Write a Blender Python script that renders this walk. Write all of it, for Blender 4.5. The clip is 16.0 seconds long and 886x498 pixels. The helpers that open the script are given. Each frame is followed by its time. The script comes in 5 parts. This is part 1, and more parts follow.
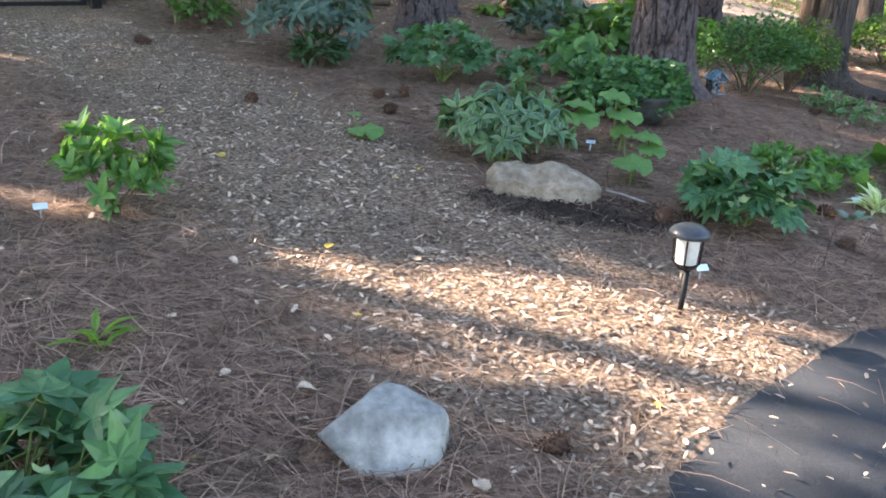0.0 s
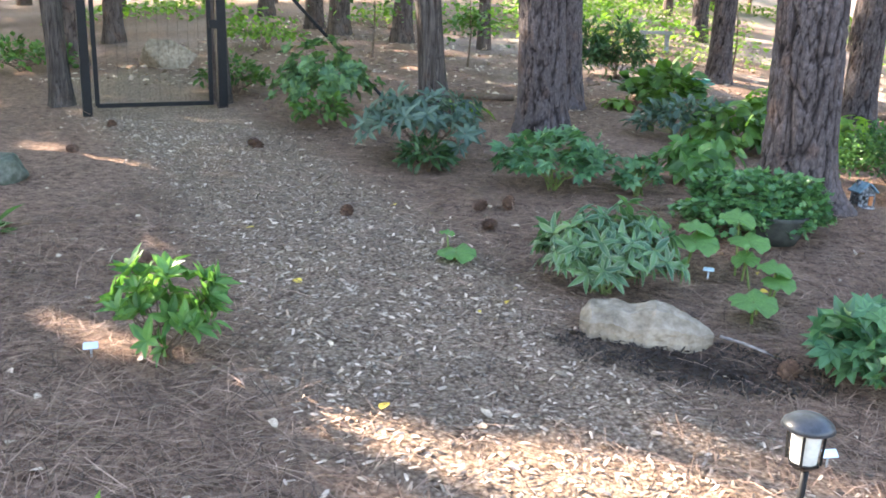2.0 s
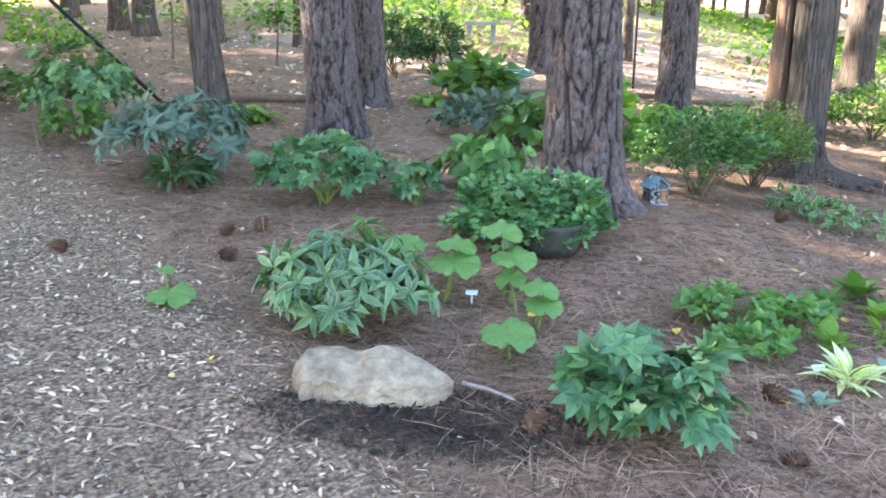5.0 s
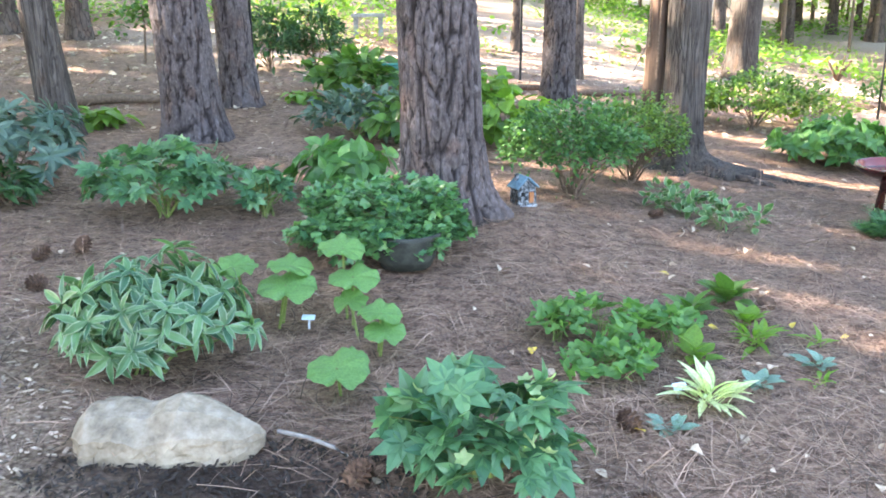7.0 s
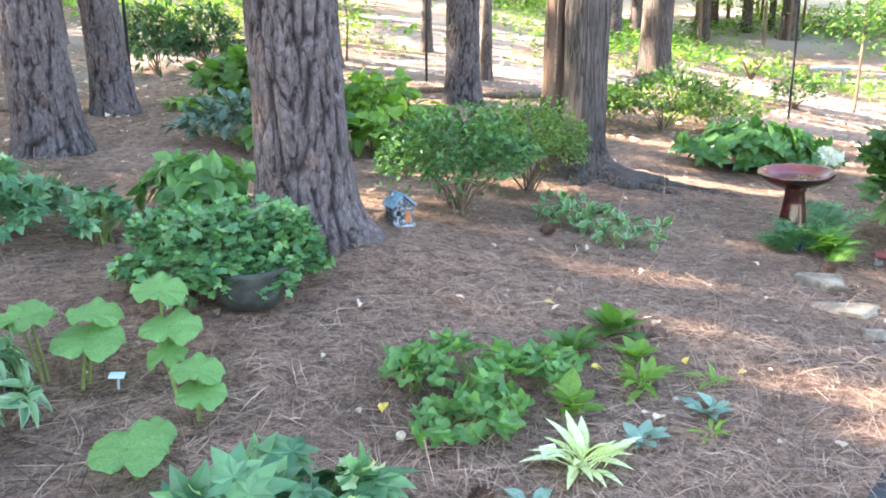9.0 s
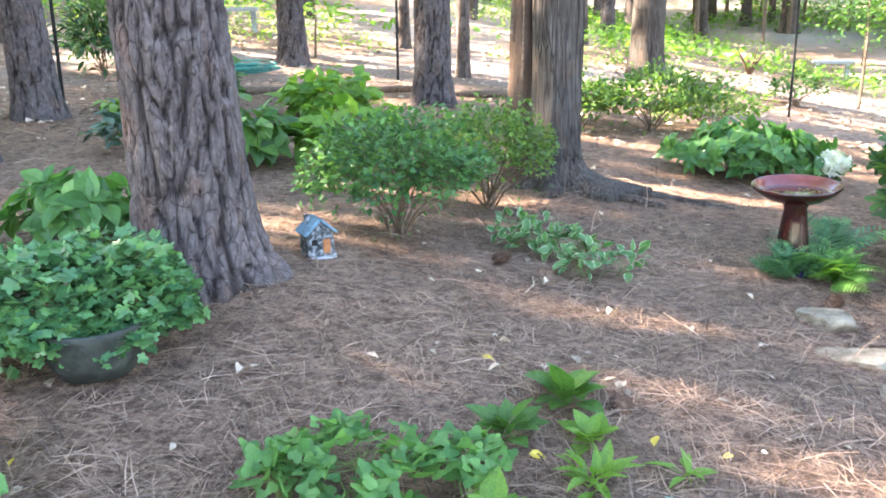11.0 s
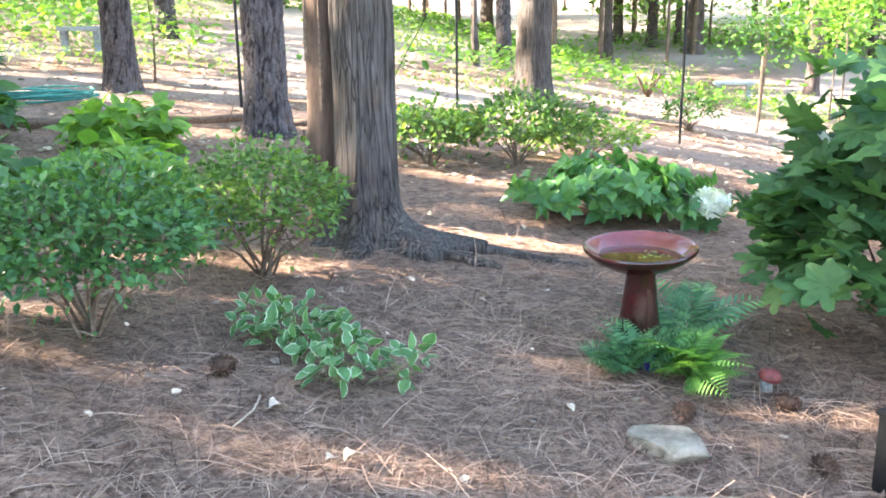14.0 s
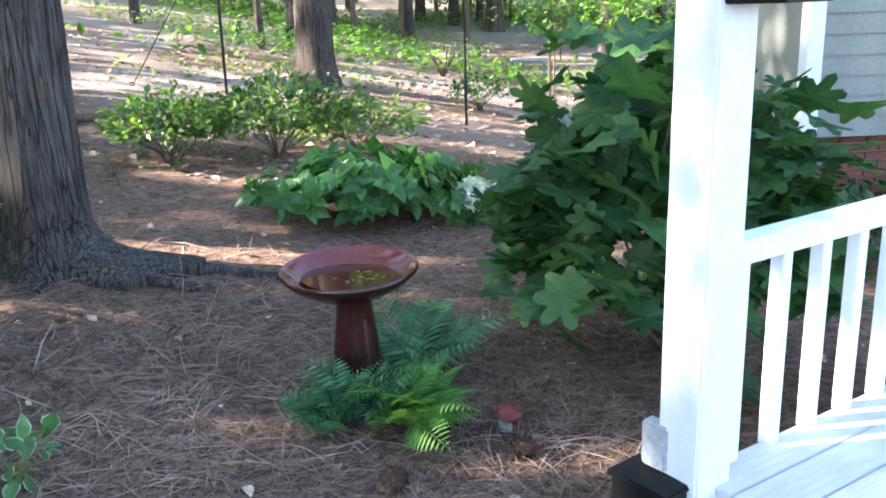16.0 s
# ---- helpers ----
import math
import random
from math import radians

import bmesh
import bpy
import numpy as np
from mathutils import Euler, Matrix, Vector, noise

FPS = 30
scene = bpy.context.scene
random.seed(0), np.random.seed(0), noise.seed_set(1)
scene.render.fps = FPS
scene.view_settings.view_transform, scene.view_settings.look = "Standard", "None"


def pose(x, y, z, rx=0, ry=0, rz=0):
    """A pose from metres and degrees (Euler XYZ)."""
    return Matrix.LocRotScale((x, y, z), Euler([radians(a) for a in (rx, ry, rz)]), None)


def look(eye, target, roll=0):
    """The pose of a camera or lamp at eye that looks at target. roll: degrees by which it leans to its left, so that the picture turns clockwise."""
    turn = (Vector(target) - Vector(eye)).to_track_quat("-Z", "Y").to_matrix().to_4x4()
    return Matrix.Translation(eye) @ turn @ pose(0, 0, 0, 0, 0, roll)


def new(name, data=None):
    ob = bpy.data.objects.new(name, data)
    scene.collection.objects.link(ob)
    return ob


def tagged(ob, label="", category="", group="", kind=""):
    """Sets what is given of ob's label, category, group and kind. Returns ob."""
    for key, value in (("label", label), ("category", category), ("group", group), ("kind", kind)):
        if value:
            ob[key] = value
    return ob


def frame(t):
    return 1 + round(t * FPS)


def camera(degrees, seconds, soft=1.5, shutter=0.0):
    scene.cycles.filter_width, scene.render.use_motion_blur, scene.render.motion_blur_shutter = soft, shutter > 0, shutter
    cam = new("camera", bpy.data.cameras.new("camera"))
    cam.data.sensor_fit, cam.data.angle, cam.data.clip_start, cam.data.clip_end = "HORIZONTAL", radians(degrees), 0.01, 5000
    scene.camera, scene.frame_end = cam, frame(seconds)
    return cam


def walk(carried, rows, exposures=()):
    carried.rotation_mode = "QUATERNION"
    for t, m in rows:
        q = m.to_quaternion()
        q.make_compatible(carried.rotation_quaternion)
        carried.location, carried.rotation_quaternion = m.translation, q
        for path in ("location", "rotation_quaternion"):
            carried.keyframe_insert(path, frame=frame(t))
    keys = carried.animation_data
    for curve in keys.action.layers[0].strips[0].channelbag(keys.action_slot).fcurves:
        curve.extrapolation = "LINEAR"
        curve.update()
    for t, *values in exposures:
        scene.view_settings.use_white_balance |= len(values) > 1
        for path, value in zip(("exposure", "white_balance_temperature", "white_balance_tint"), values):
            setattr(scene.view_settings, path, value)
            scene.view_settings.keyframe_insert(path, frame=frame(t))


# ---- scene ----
# ---------------------------------------------------------------- camera
cam = camera(54, 16.0, soft=1.8)
PATH = [
    (0, (0.000, 0.000, 1.451), (0.000, 2.833, 0.464), 3.00),
    (0.5, (0.145, 0.113, 1.519), (-0.152, 2.952, 0.595), 3.77),
    (1, (0.263, 0.231, 1.581), (-0.176, 3.073, 0.724), 4.24),
    (1.5, (0.275, 0.376, 1.612), (-0.225, 3.219, 0.793), 2.96),
    (2, (0.254, 0.595, 1.656), (-0.242, 3.453, 0.893), 1.85),
    (2.5, (0.333, 0.750, 1.670), (-0.208, 3.605, 0.924), 0.41),
    (3, (0.541, 0.906, 1.684), (-0.003, 3.771, 0.979), 2.03),
    (3.5, (0.713, 1.062, 1.657), (0.234, 3.939, 0.951), 1.88),
    (4, (0.765, 1.262, 1.636), (0.449, 4.147, 0.877), 0.92),
    (4.2, (0.780, 1.338, 1.635), (0.537, 4.233, 0.885), 0.35),
    (6.3, (1.239, 1.818, 1.642), (1.324, 4.705, 0.832), 0.11),
    (6.5, (1.251, 1.876, 1.644), (1.355, 4.770, 0.862), -1.10),
    (7, (1.344, 2.024, 1.633), (1.568, 4.908, 0.837), -0.60),
    (7.5, (1.540, 2.151, 1.636), (1.753, 5.050, 0.895), 2.48),
    (8, (1.659, 2.251, 1.626), (1.873, 5.135, 0.827), 1.37),
    (8.5, (1.742, 2.407, 1.624), (2.068, 5.274, 0.806), 0.35),
    (9, (1.803, 2.605, 1.624), (2.253, 5.461, 0.823), -0.65),
    (9.2, (1.839, 2.688, 1.614), (2.307, 5.536, 0.797), 0.07),
    (11.3, (2.444, 3.614, 1.561), (2.886, 6.469, 0.754), -1.13),
    (11.5, (2.518, 3.690, 1.565), (2.948, 6.557, 0.794), -0.00),
    (12, (2.705, 3.845, 1.570), (3.075, 6.734, 0.852), 1.69),
    (12.5, (2.867, 4.053, 1.543), (3.338, 6.917, 0.782), 0.36),
    (13, (3.020, 4.254, 1.539), (3.668, 7.094, 0.822), -1.15),
    (13.5, (3.282, 4.511, 1.510), (3.954, 7.349, 0.806), -0.22),
    (14, (3.490, 4.731, 1.475), (4.172, 7.555, 0.730), -1.10),
    (14.5, (3.665, 4.933, 1.467), (4.470, 7.739, 0.777), -2.40),
    (15, (3.879, 5.040, 1.460), (4.825, 7.805, 0.782), -1.43),
    (15.5, (4.106, 5.142, 1.448), (5.185, 7.835, 0.684), 0.04),
    (16, (4.318, 5.334, 1.417), (5.537, 7.950, 0.597), -1.92)
]
walk(cam, [(t, look(e, g, r)) for t, e, g, r in PATH], exposures=[(0.0, 2.75, 6850, 15), (1.5, 3.15, 6850, 15), (3.5, 3.45, 6850, 15), (7.0, 3.9, 6850, 14), (12.5, 3.87, 6750, 12), (14.5, 3.85, 6500, 11), (15.5, 3.38, 6250, 10), (16.0, 2.95, 6000, 9)])

# ---------------------------------------------------------------- sky and sun
SUN_AZ, SUN_EL = radians(162), radians(30)      # direction towards the sun, from +x turning to +y
SUN = Vector((math.cos(SUN_AZ) * math.cos(SUN_EL), math.sin(SUN_AZ) * math.cos(SUN_EL), math.sin(SUN_EL)))
world = bpy.data.worlds.new("sky")
scene.world = world
world.use_nodes = True
wn = world.node_tree
sky = wn.nodes.new("ShaderNodeTexSky")
sky.sky_type, sky.sun_disc = "NISHITA", False
sky.sun_elevation, sky.sun_rotation = SUN_EL, math.pi / 2 - SUN_AZ
wn.links.new(sky.outputs[0], wn.nodes["Background"].inputs[0])
wn.nodes["Background"].inputs[1].default_value = 0.122
sun_data = bpy.data.lights.new("sun", "SUN")
sun_data.energy, sun_data.angle, sun_data.color = 5.0, radians(0.6), (1.0, 0.9, 0.76)
sun = new("sun", sun_data)
sun.matrix_world = look(SUN * 40, (0, 0, 0))

rnd = random.Random(7)
rng = np.random.default_rng(7)


# ---------------------------------------------------------------- terrain height
def gz(x, y):
    """Height of the ground: a gentle slope, a low mound under the big pine, a bank far behind."""
    xc, yc = np.clip(x, -14, 15), np.clip(y, -8, 24)
    z = -0.0859 - 0.04097 * xc + 0.03089 * yc - 0.00525 * xc * xc - 0.00067 * xc * yc + 0.00172 * yc * yc
    z = z + 0.2 * np.exp(-((x - 1.9) ** 2 + (y - 7.8) ** 2) / 2.0)
    return z + 0.085 * (np.clip(y, 24, 110) - 24)


# ---------------------------------------------------------------- materials
def nodes_of(name):
    m = bpy.data.materials.new(name)
    m.use_nodes = True
    nt = m.node_tree
    return m, nt, nt.nodes["Principled BSDF"]


def ramp(nt, fac, stops):
    r = nt.nodes.new("ShaderNodeValToRGB")
    while len(r.color_ramp.elements) < len(stops):
        r.color_ramp.elements.new(0.5)
    for e, (p, c) in zip(r.color_ramp.elements, stops):
        e.position, e.color = p, (*c, 1)
    nt.links.new(fac, r.inputs[0])
    return r.outputs[0]


def noise_tex(nt, scale, detail=6, rough=0.6, stretch=None, kind="noise"):
    tc = nt.nodes.new("ShaderNodeTexCoord")
    out = tc.outputs["Object"]
    if stretch:
        mp = nt.nodes.new("ShaderNodeMapping")
        mp.inputs["Scale"].default_value = stretch
        nt.links.new(out, mp.inputs[0])
        out = mp.outputs[0]
    if kind == "voronoi":
        n = nt.nodes.new("ShaderNodeTexVoronoi")
        n.inputs["Scale"].default_value = scale
        nt.links.new(out, n.inputs["Vector"])
        return n.outputs["Distance"]
    n = nt.nodes.new("ShaderNodeTexNoise")
    n.inputs["Scale"].default_value, n.inputs["Detail"].default_value, n.inputs["Roughness"].default_value = scale, detail, rough
    nt.links.new(out, n.inputs["Vector"])
    return n.outputs[0]


def mix(nt, fac, a, b, mode="MIX"):
    m = nt.nodes.new("ShaderNodeMix")
    m.data_type, m.blend_type = "RGBA", mode
    for s, v in ((m.inputs[0], fac), (m.inputs[6], a), (m.inputs[7], b)):
        if isinstance(v, (int, float)):
            s.default_value = v
        elif isinstance(v, tuple):
            s.default_value = (*v, 1)
        else:
            nt.links.new(v, s)
    return m.outputs[2]


def bump(nt, bsdf, height, strength, dist=0.01):
    b = nt.nodes.new("ShaderNodeBump")
    b.inputs["Strength"].default_value, b.inputs["Distance"].default_value = strength, dist
    nt.links.new(height, b.inputs["Height"])
    nt.links.new(b.outputs[0], bsdf.inputs["Normal"])


def surface(name, stops, fine=60, coarse=4, rough=0.85, relief=0.4, dist=0.01, spec=0.3, metal=0.0, stretch=None, stain=(0.75, 1.15), island=0.0):
    """A worn surface: colour by fine grain, tinted by broad stains, with relief."""
    m, nt, b = nodes_of(name)
    g = noise_tex(nt, fine, 8, 0.65, stretch)
    col = ramp(nt, g, stops)
    s = noise_tex(nt, coarse, 4, 0.55)
    lo, hi = stain
    col = mix(nt, 1.0, col, ramp(nt, s, [(0.3, (lo, lo, lo)), (0.7, (hi, hi, hi))]), "MULTIPLY")
    if island:
        ge = nt.nodes.new("ShaderNodeNewGeometry")
        lo, hi = 1 - island, 1 + island
        col = mix(nt, 1.0, col, ramp(nt, ge.outputs["Random Per Island"], [(0.0, (lo, lo, lo)), (1.0, (hi, hi, hi))]), "MULTIPLY")
    nt.links.new(col, b.inputs["Base Color"])
    b.inputs["Roughness"].default_value, b.inputs["Metallic"].default_value = rough, metal
    b.inputs["Specular IOR Level"].default_value = spec
    if relief:
        bump(nt, b, g, relief, dist)
    return m


def leafy(name, dark, light, rough=0.45, thin=0.35, spots=None, margin=None):
    """Leaf: colour varies from leaf to leaf and over the blade; light shines through. margin: pale edge colour and where it starts."""
    m, nt, b = nodes_of(name)
    ge = nt.nodes.new("ShaderNodeNewGeometry")
    mid = tuple((a + c) / 2 for a, c in zip(dark, light))
    col = ramp(nt, ge.outputs["Random Per Island"], [(0.0, dark), (0.55, mid), (1.0, light)])
    n = noise_tex(nt, 14, 4, 0.6)
    col = mix(nt, 1.0, col, ramp(nt, n, [(0.3, (0.75, 0.75, 0.75)), (0.7, (1.2, 1.2, 1.2))]), "MULTIPLY")
    if spots:
        col = mix(nt, ramp(nt, noise_tex(nt, spots[1], 3, 0.5), [(0.5, (0, 0, 0)), (0.58, (1, 1, 1))]), col, spots[0])
    if margin:
        rim = nt.nodes.new("ShaderNodeAttribute")
        rim.attribute_name = "rim"
        wob = nt.nodes.new("ShaderNodeMath")
        wob.operation = "MULTIPLY_ADD"
        nt.links.new(noise_tex(nt, 35, 3), wob.inputs[0])
        wob.inputs[1].default_value = 0.3
        nt.links.new(rim.outputs["Fac"], wob.inputs[2])
        half = nt.nodes.new("ShaderNodeMath")
        half.operation = "MULTIPLY"
        half.inputs[1].default_value = 0.5
        nt.links.new(wob.outputs[0], half.inputs[0])
        at = (margin[1] + 0.15) / 2
        col = mix(nt, ramp(nt, half.outputs[0], [(at - 0.03, (0, 0, 0)), (at + 0.03, (1, 1, 1))]), col, margin[0])
    nt.links.new(col, b.inputs["Base Color"])
    b.inputs["Roughness"].default_value = rough
    b.inputs["Specular IOR Level"].default_value = 0.4
    bump(nt, b, noise_tex(nt, 60, 3), 0.15, 0.004)
    t = nt.nodes.new("ShaderNodeBsdfTranslucent")
    nt.links.new(mix(nt, 1.0, col, (1.25, 1.35, 0.6), "MULTIPLY"), t.inputs[0])
    ms = nt.nodes.new("ShaderNodeMixShader")
    ms.inputs[0].default_value = thin
    nt.links.new(b.outputs[0], ms.inputs[1])
    nt.links.new(t.outputs[0], ms.inputs[2])
    nt.links.new(ms.outputs[0], nt.nodes["Material Output"].inputs[0])
    return m


def ground_material():
    """Pine straw bed, with a trodden wood-chip path, sandy patches far behind, paled for sunlight, and dark soil by the
    flat rock.
    """
    m, nt, b = nodes_of("pine_straw_ground")
    a = noise_tex(nt, 55, 9, 0.75)
    f = noise_tex(nt, 13, 7, 0.7, (1, 1.7, 1))
    straw = ramp(nt, a, [(0.28, (0.06, 0.035, 0.026)), (0.5, (0.22, 0.142, 0.106)), (0.72, (0.4, 0.28, 0.215))])
    straw = mix(nt, 1.0, straw, ramp(nt, f, [(0.34, (0.36, 0.33, 0.31)), (0.64, (1.4, 1.34, 1.28))]), "MULTIPLY")
    c = noise_tex(nt, 42, 3, 0.5, None, "voronoi")
    chips = ramp(nt, c, [(0.05, (0.46, 0.36, 0.275)), (0.4, (0.31, 0.225, 0.165)), (0.8, (0.12, 0.08, 0.058))])
    chips = mix(nt, 1.0, chips, ramp(nt, f, [(0.3, (0.7, 0.7, 0.68)), (0.7, (1.15, 1.12, 1.1))]), "MULTIPLY")
    at = nt.nodes.new("ShaderNodeAttribute")
    at.attribute_name = "cover"
    sep = nt.nodes.new("ShaderNodeSeparateColor")
    nt.links.new(at.outputs["Color"], sep.inputs[0])
    col = mix(nt, sep.outputs[0], straw, chips)
    soil = ramp(nt, a, [(0.3, (0.008, 0.006, 0.005)), (0.7, (0.05, 0.035, 0.028))])
    col = mix(nt, sep.outputs[1], col, soil)
    # pinkish sand whose pale colour also carries the far sunlight
    sunlit_sand = ramp(nt, a, [(0.3, (0.28, 0.22, 0.19)), (0.7, (0.5, 0.42, 0.38))])
    col = mix(nt, sep.outputs[2], col, sunlit_sand)
    nt.links.new(col, b.inputs["Base Color"])
    b.inputs["Roughness"].default_value = 0.95
    b.inputs["Specular IOR Level"].default_value = 0.15
    bump(nt, b, a, 0.9, 0.02)
    return m


def bark_material(name, stops, scale, stretch, relief, cracks=0.0, crack_stretch=(1, 1, 0.28), floor=0.25):
    """Bark: grain along the trunk; cracks: size of the plates between dark furrows."""
    m, nt, b = nodes_of(name)
    ge = nt.nodes.new("ShaderNodeAttribute")
    ge.attribute_name = "ridge"
    g = noise_tex(nt, scale, 9, 0.7, stretch)
    col = ramp(nt, g, stops)
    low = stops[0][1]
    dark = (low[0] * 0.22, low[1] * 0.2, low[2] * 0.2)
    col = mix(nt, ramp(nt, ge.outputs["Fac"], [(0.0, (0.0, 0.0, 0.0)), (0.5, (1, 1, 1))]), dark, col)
    height = g
    if cracks:
        tc = nt.nodes.new("ShaderNodeTexCoord")
        mp = nt.nodes.new("ShaderNodeMapping")
        mp.inputs["Scale"].default_value = crack_stretch
        nt.links.new(tc.outputs["Object"], mp.inputs[0])
        nz = nt.nodes.new("ShaderNodeTexNoise")
        nz.inputs["Scale"].default_value, nz.inputs["Detail"].default_value = 9, 5
        nt.links.new(mp.outputs[0], nz.inputs["Vector"])
        warp = nt.nodes.new("ShaderNodeMix")
        warp.data_type, warp.blend_type = "RGBA", "LINEAR_LIGHT"
        warp.inputs[0].default_value = 0.07
        nt.links.new(mp.outputs[0], warp.inputs[6])
        nt.links.new(nz.outputs["Color"], warp.inputs[7])
        vo = nt.nodes.new("ShaderNodeTexVoronoi")
        vo.feature = "DISTANCE_TO_EDGE"
        vo.inputs["Scale"].default_value = cracks
        nt.links.new(warp.outputs[2], vo.inputs["Vector"])
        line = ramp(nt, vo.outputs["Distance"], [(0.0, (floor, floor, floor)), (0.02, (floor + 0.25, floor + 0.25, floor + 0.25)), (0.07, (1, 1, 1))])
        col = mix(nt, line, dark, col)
        height = mix(nt, 0.75, g, line)
    col = mix(nt, 1.0, col, ramp(nt, noise_tex(nt, 3, 4), [(0.3, (0.7, 0.68, 0.68)), (0.7, (1.2, 1.2, 1.22))]), "MULTIPLY")
    col = mix(nt, 1.0, col, ramp(nt, noise_tex(nt, 7, 3, 0.5, (1, 1, 0.5)), [(0.56, (1, 1, 1)), (0.68, (1.14, 0.98, 0.88))]), "MULTIPLY")
    nt.links.new(col, b.inputs["Base Color"])
    b.inputs["Roughness"].default_value = 0.95
    b.inputs["Specular IOR Level"].default_value = 0.15
    bump(nt, b, height, relief, 0.025)
    return m


M = {}
M["ground"] = ground_material()
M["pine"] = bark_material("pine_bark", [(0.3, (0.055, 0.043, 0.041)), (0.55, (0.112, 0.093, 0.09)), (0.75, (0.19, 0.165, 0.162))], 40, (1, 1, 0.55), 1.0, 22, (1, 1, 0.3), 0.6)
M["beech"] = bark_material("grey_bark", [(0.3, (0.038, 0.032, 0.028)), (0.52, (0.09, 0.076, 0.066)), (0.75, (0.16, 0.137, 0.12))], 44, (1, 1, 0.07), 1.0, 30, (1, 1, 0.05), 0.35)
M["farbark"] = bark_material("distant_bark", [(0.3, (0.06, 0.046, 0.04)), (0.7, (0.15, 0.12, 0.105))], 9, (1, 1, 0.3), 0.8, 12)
M["scar"] = surface("bare_wood", [(0.3, (0.06, 0.036, 0.025)), (0.7, (0.15, 0.095, 0.066))], 30, 3, 0.9, 0.6, stretch=(1, 1, 0.15))
M["rock"] = surface("sandstone", [(0.3, (0.15, 0.116, 0.082)), (0.5, (0.28, 0.225, 0.165)), (0.7, (0.39, 0.325, 0.25))], 16, 3, 0.9, 0.5, 0.02, 0.2, stain=(0.6, 1.15))
M["greyrock"] = surface("grey_fieldstone", [(0.3, (0.15, 0.152, 0.143)), (0.5, (0.29, 0.288, 0.268)), (0.7, (0.45, 0.435, 0.4))], 12, 4, 0.85, 0.5, 0.02, 0.25, stain=(0.6, 1.2))
M["mossrock"] = surface("mossy_stone", [(0.3, (0.05, 0.062, 0.042)), (0.5, (0.1, 0.11, 0.085)), (0.7, (0.19, 0.19, 0.165))], 14, 4, 0.92, 0.5, 0.02, 0.2)
M["needle"] = surface("dry_pine_needles", [(0.3, (0.15, 0.09, 0.063)), (0.7, (0.33, 0.22, 0.16))], 8, 1.5, 0.7, 0, island=0.8)
M["chip"] = surface("wood_chips", [(0.3, (0.28, 0.205, 0.15)), (0.7, (0.5, 0.39, 0.3))], 25, 2, 0.85, 0.3, island=0.75)
M["litter"] = surface("dead_leaves", [(0.3, (0.3, 0.2, 0.13)), (0.7, (0.62, 0.5, 0.38))], 18, 3, 0.8, 0.3, island=0.5)
M["cone"] = surface("pine_cone_scale", [(0.3, (0.05, 0.028, 0.02)), (0.7, (0.2, 0.115, 0.075))], 50, 8, 0.8, 0.4, island=0.3)
M["yellow"] = surface("yellow_leaf", [(0.3, (0.5, 0.33, 0.04)), (0.7, (0.68, 0.5, 0.1))], 20, 4, 0.7, 0.2)
M["soil"] = surface("dark_soil", [(0.3, (0.012, 0.009, 0.008)), (0.7, (0.06, 0.045, 0.036))], 30, 4, 0.95, 0.4)
M["asphalt"] = surface("asphalt", [(0.35, (0.018, 0.019, 0.022)), (0.6, (0.05, 0.052, 0.058)), (0.75, (0.13, 0.13, 0.135))], 220, 2.5, 0.85, 0.9, 0.006, 0.3, stain=(0.7, 1.4))
M["white"] = surface("white_paint", [(0.3, (0.74, 0.76, 0.78)), (0.7, (0.83, 0.84, 0.85))], 40, 3, 0.5, 0.08, 0.002, stain=(0.93, 1.02))
M["deck"] = surface("grey_deck_paint", [(0.3, (0.5, 0.49, 0.5)), (0.7, (0.66, 0.64, 0.64))], 20, 2, 0.6, 0.15, 0.003, stretch=(0.3, 3, 3))
M["siding"] = surface("grey_green_siding", [(0.3, (0.21, 0.215, 0.195)), (0.7, (0.27, 0.275, 0.25))], 30, 1.5, 0.65, 0.1, 0.002)
M["brick"] = surface("red_brick", [(0.3, (0.12, 0.045, 0.032)), (0.7, (0.25, 0.1, 0.07))], 40, 6, 0.9, 0.4, 0.004)
M["mortar"] = surface("mortar", [(0.3, (0.2, 0.17, 0.15)), (0.7, (0.32, 0.29, 0.26))], 60, 6, 0.95, 0.3, 0.004)
M["black"] = surface("black_coated_metal", [(0.3, (0.004, 0.004, 0.0045)), (0.7, (0.01, 0.01, 0.011))], 60, 8, 0.55, 0.1, 0.002, 0.2)
M["cap"] = surface("blue_black_plastic", [(0.3, (0.02, 0.024, 0.03)), (0.7, (0.05, 0.055, 0.065))], 60, 8, 0.35, 0.1, 0.002, 0.5)
M["frost"] = surface("frosted_panel", [(0.3, (0.5, 0.5, 0.45)), (0.7, (0.66, 0.65, 0.6))], 40, 6, 0.5, 0.05, 0.002)
M["glaze"] = surface("red_brown_glaze", [(0.3, (0.014, 0.004, 0.004)), (0.6, (0.045, 0.009, 0.008)), (0.8, (0.085, 0.016, 0.013))], 7, 3, 0.14, 0.08, 0.004, 0.6)
M["basin"] = surface("red_basin_glaze", [(0.3, (0.12, 0.02, 0.017)), (0.7, (0.24, 0.05, 0.042))], 7, 3, 0.15, 0.06, 0.004, 0.6)
M["blue"] = surface("cobalt_glaze", [(0.3, (0.012, 0.012, 0.06)), (0.7, (0.035, 0.03, 0.15))], 20, 5, 0.25, 0.05, 0.003)
M["shroom"] = surface("red_painted_ceramic", [(0.3, (0.11, 0.02, 0.018)), (0.7, (0.2, 0.05, 0.04))], 25, 6, 0.5, 0.1, 0.003)
M["pale"] = surface("pale_concrete", [(0.3, (0.33, 0.34, 0.35)), (0.7, (0.52, 0.53, 0.54))], 40, 5, 0.85, 0.3, 0.004)
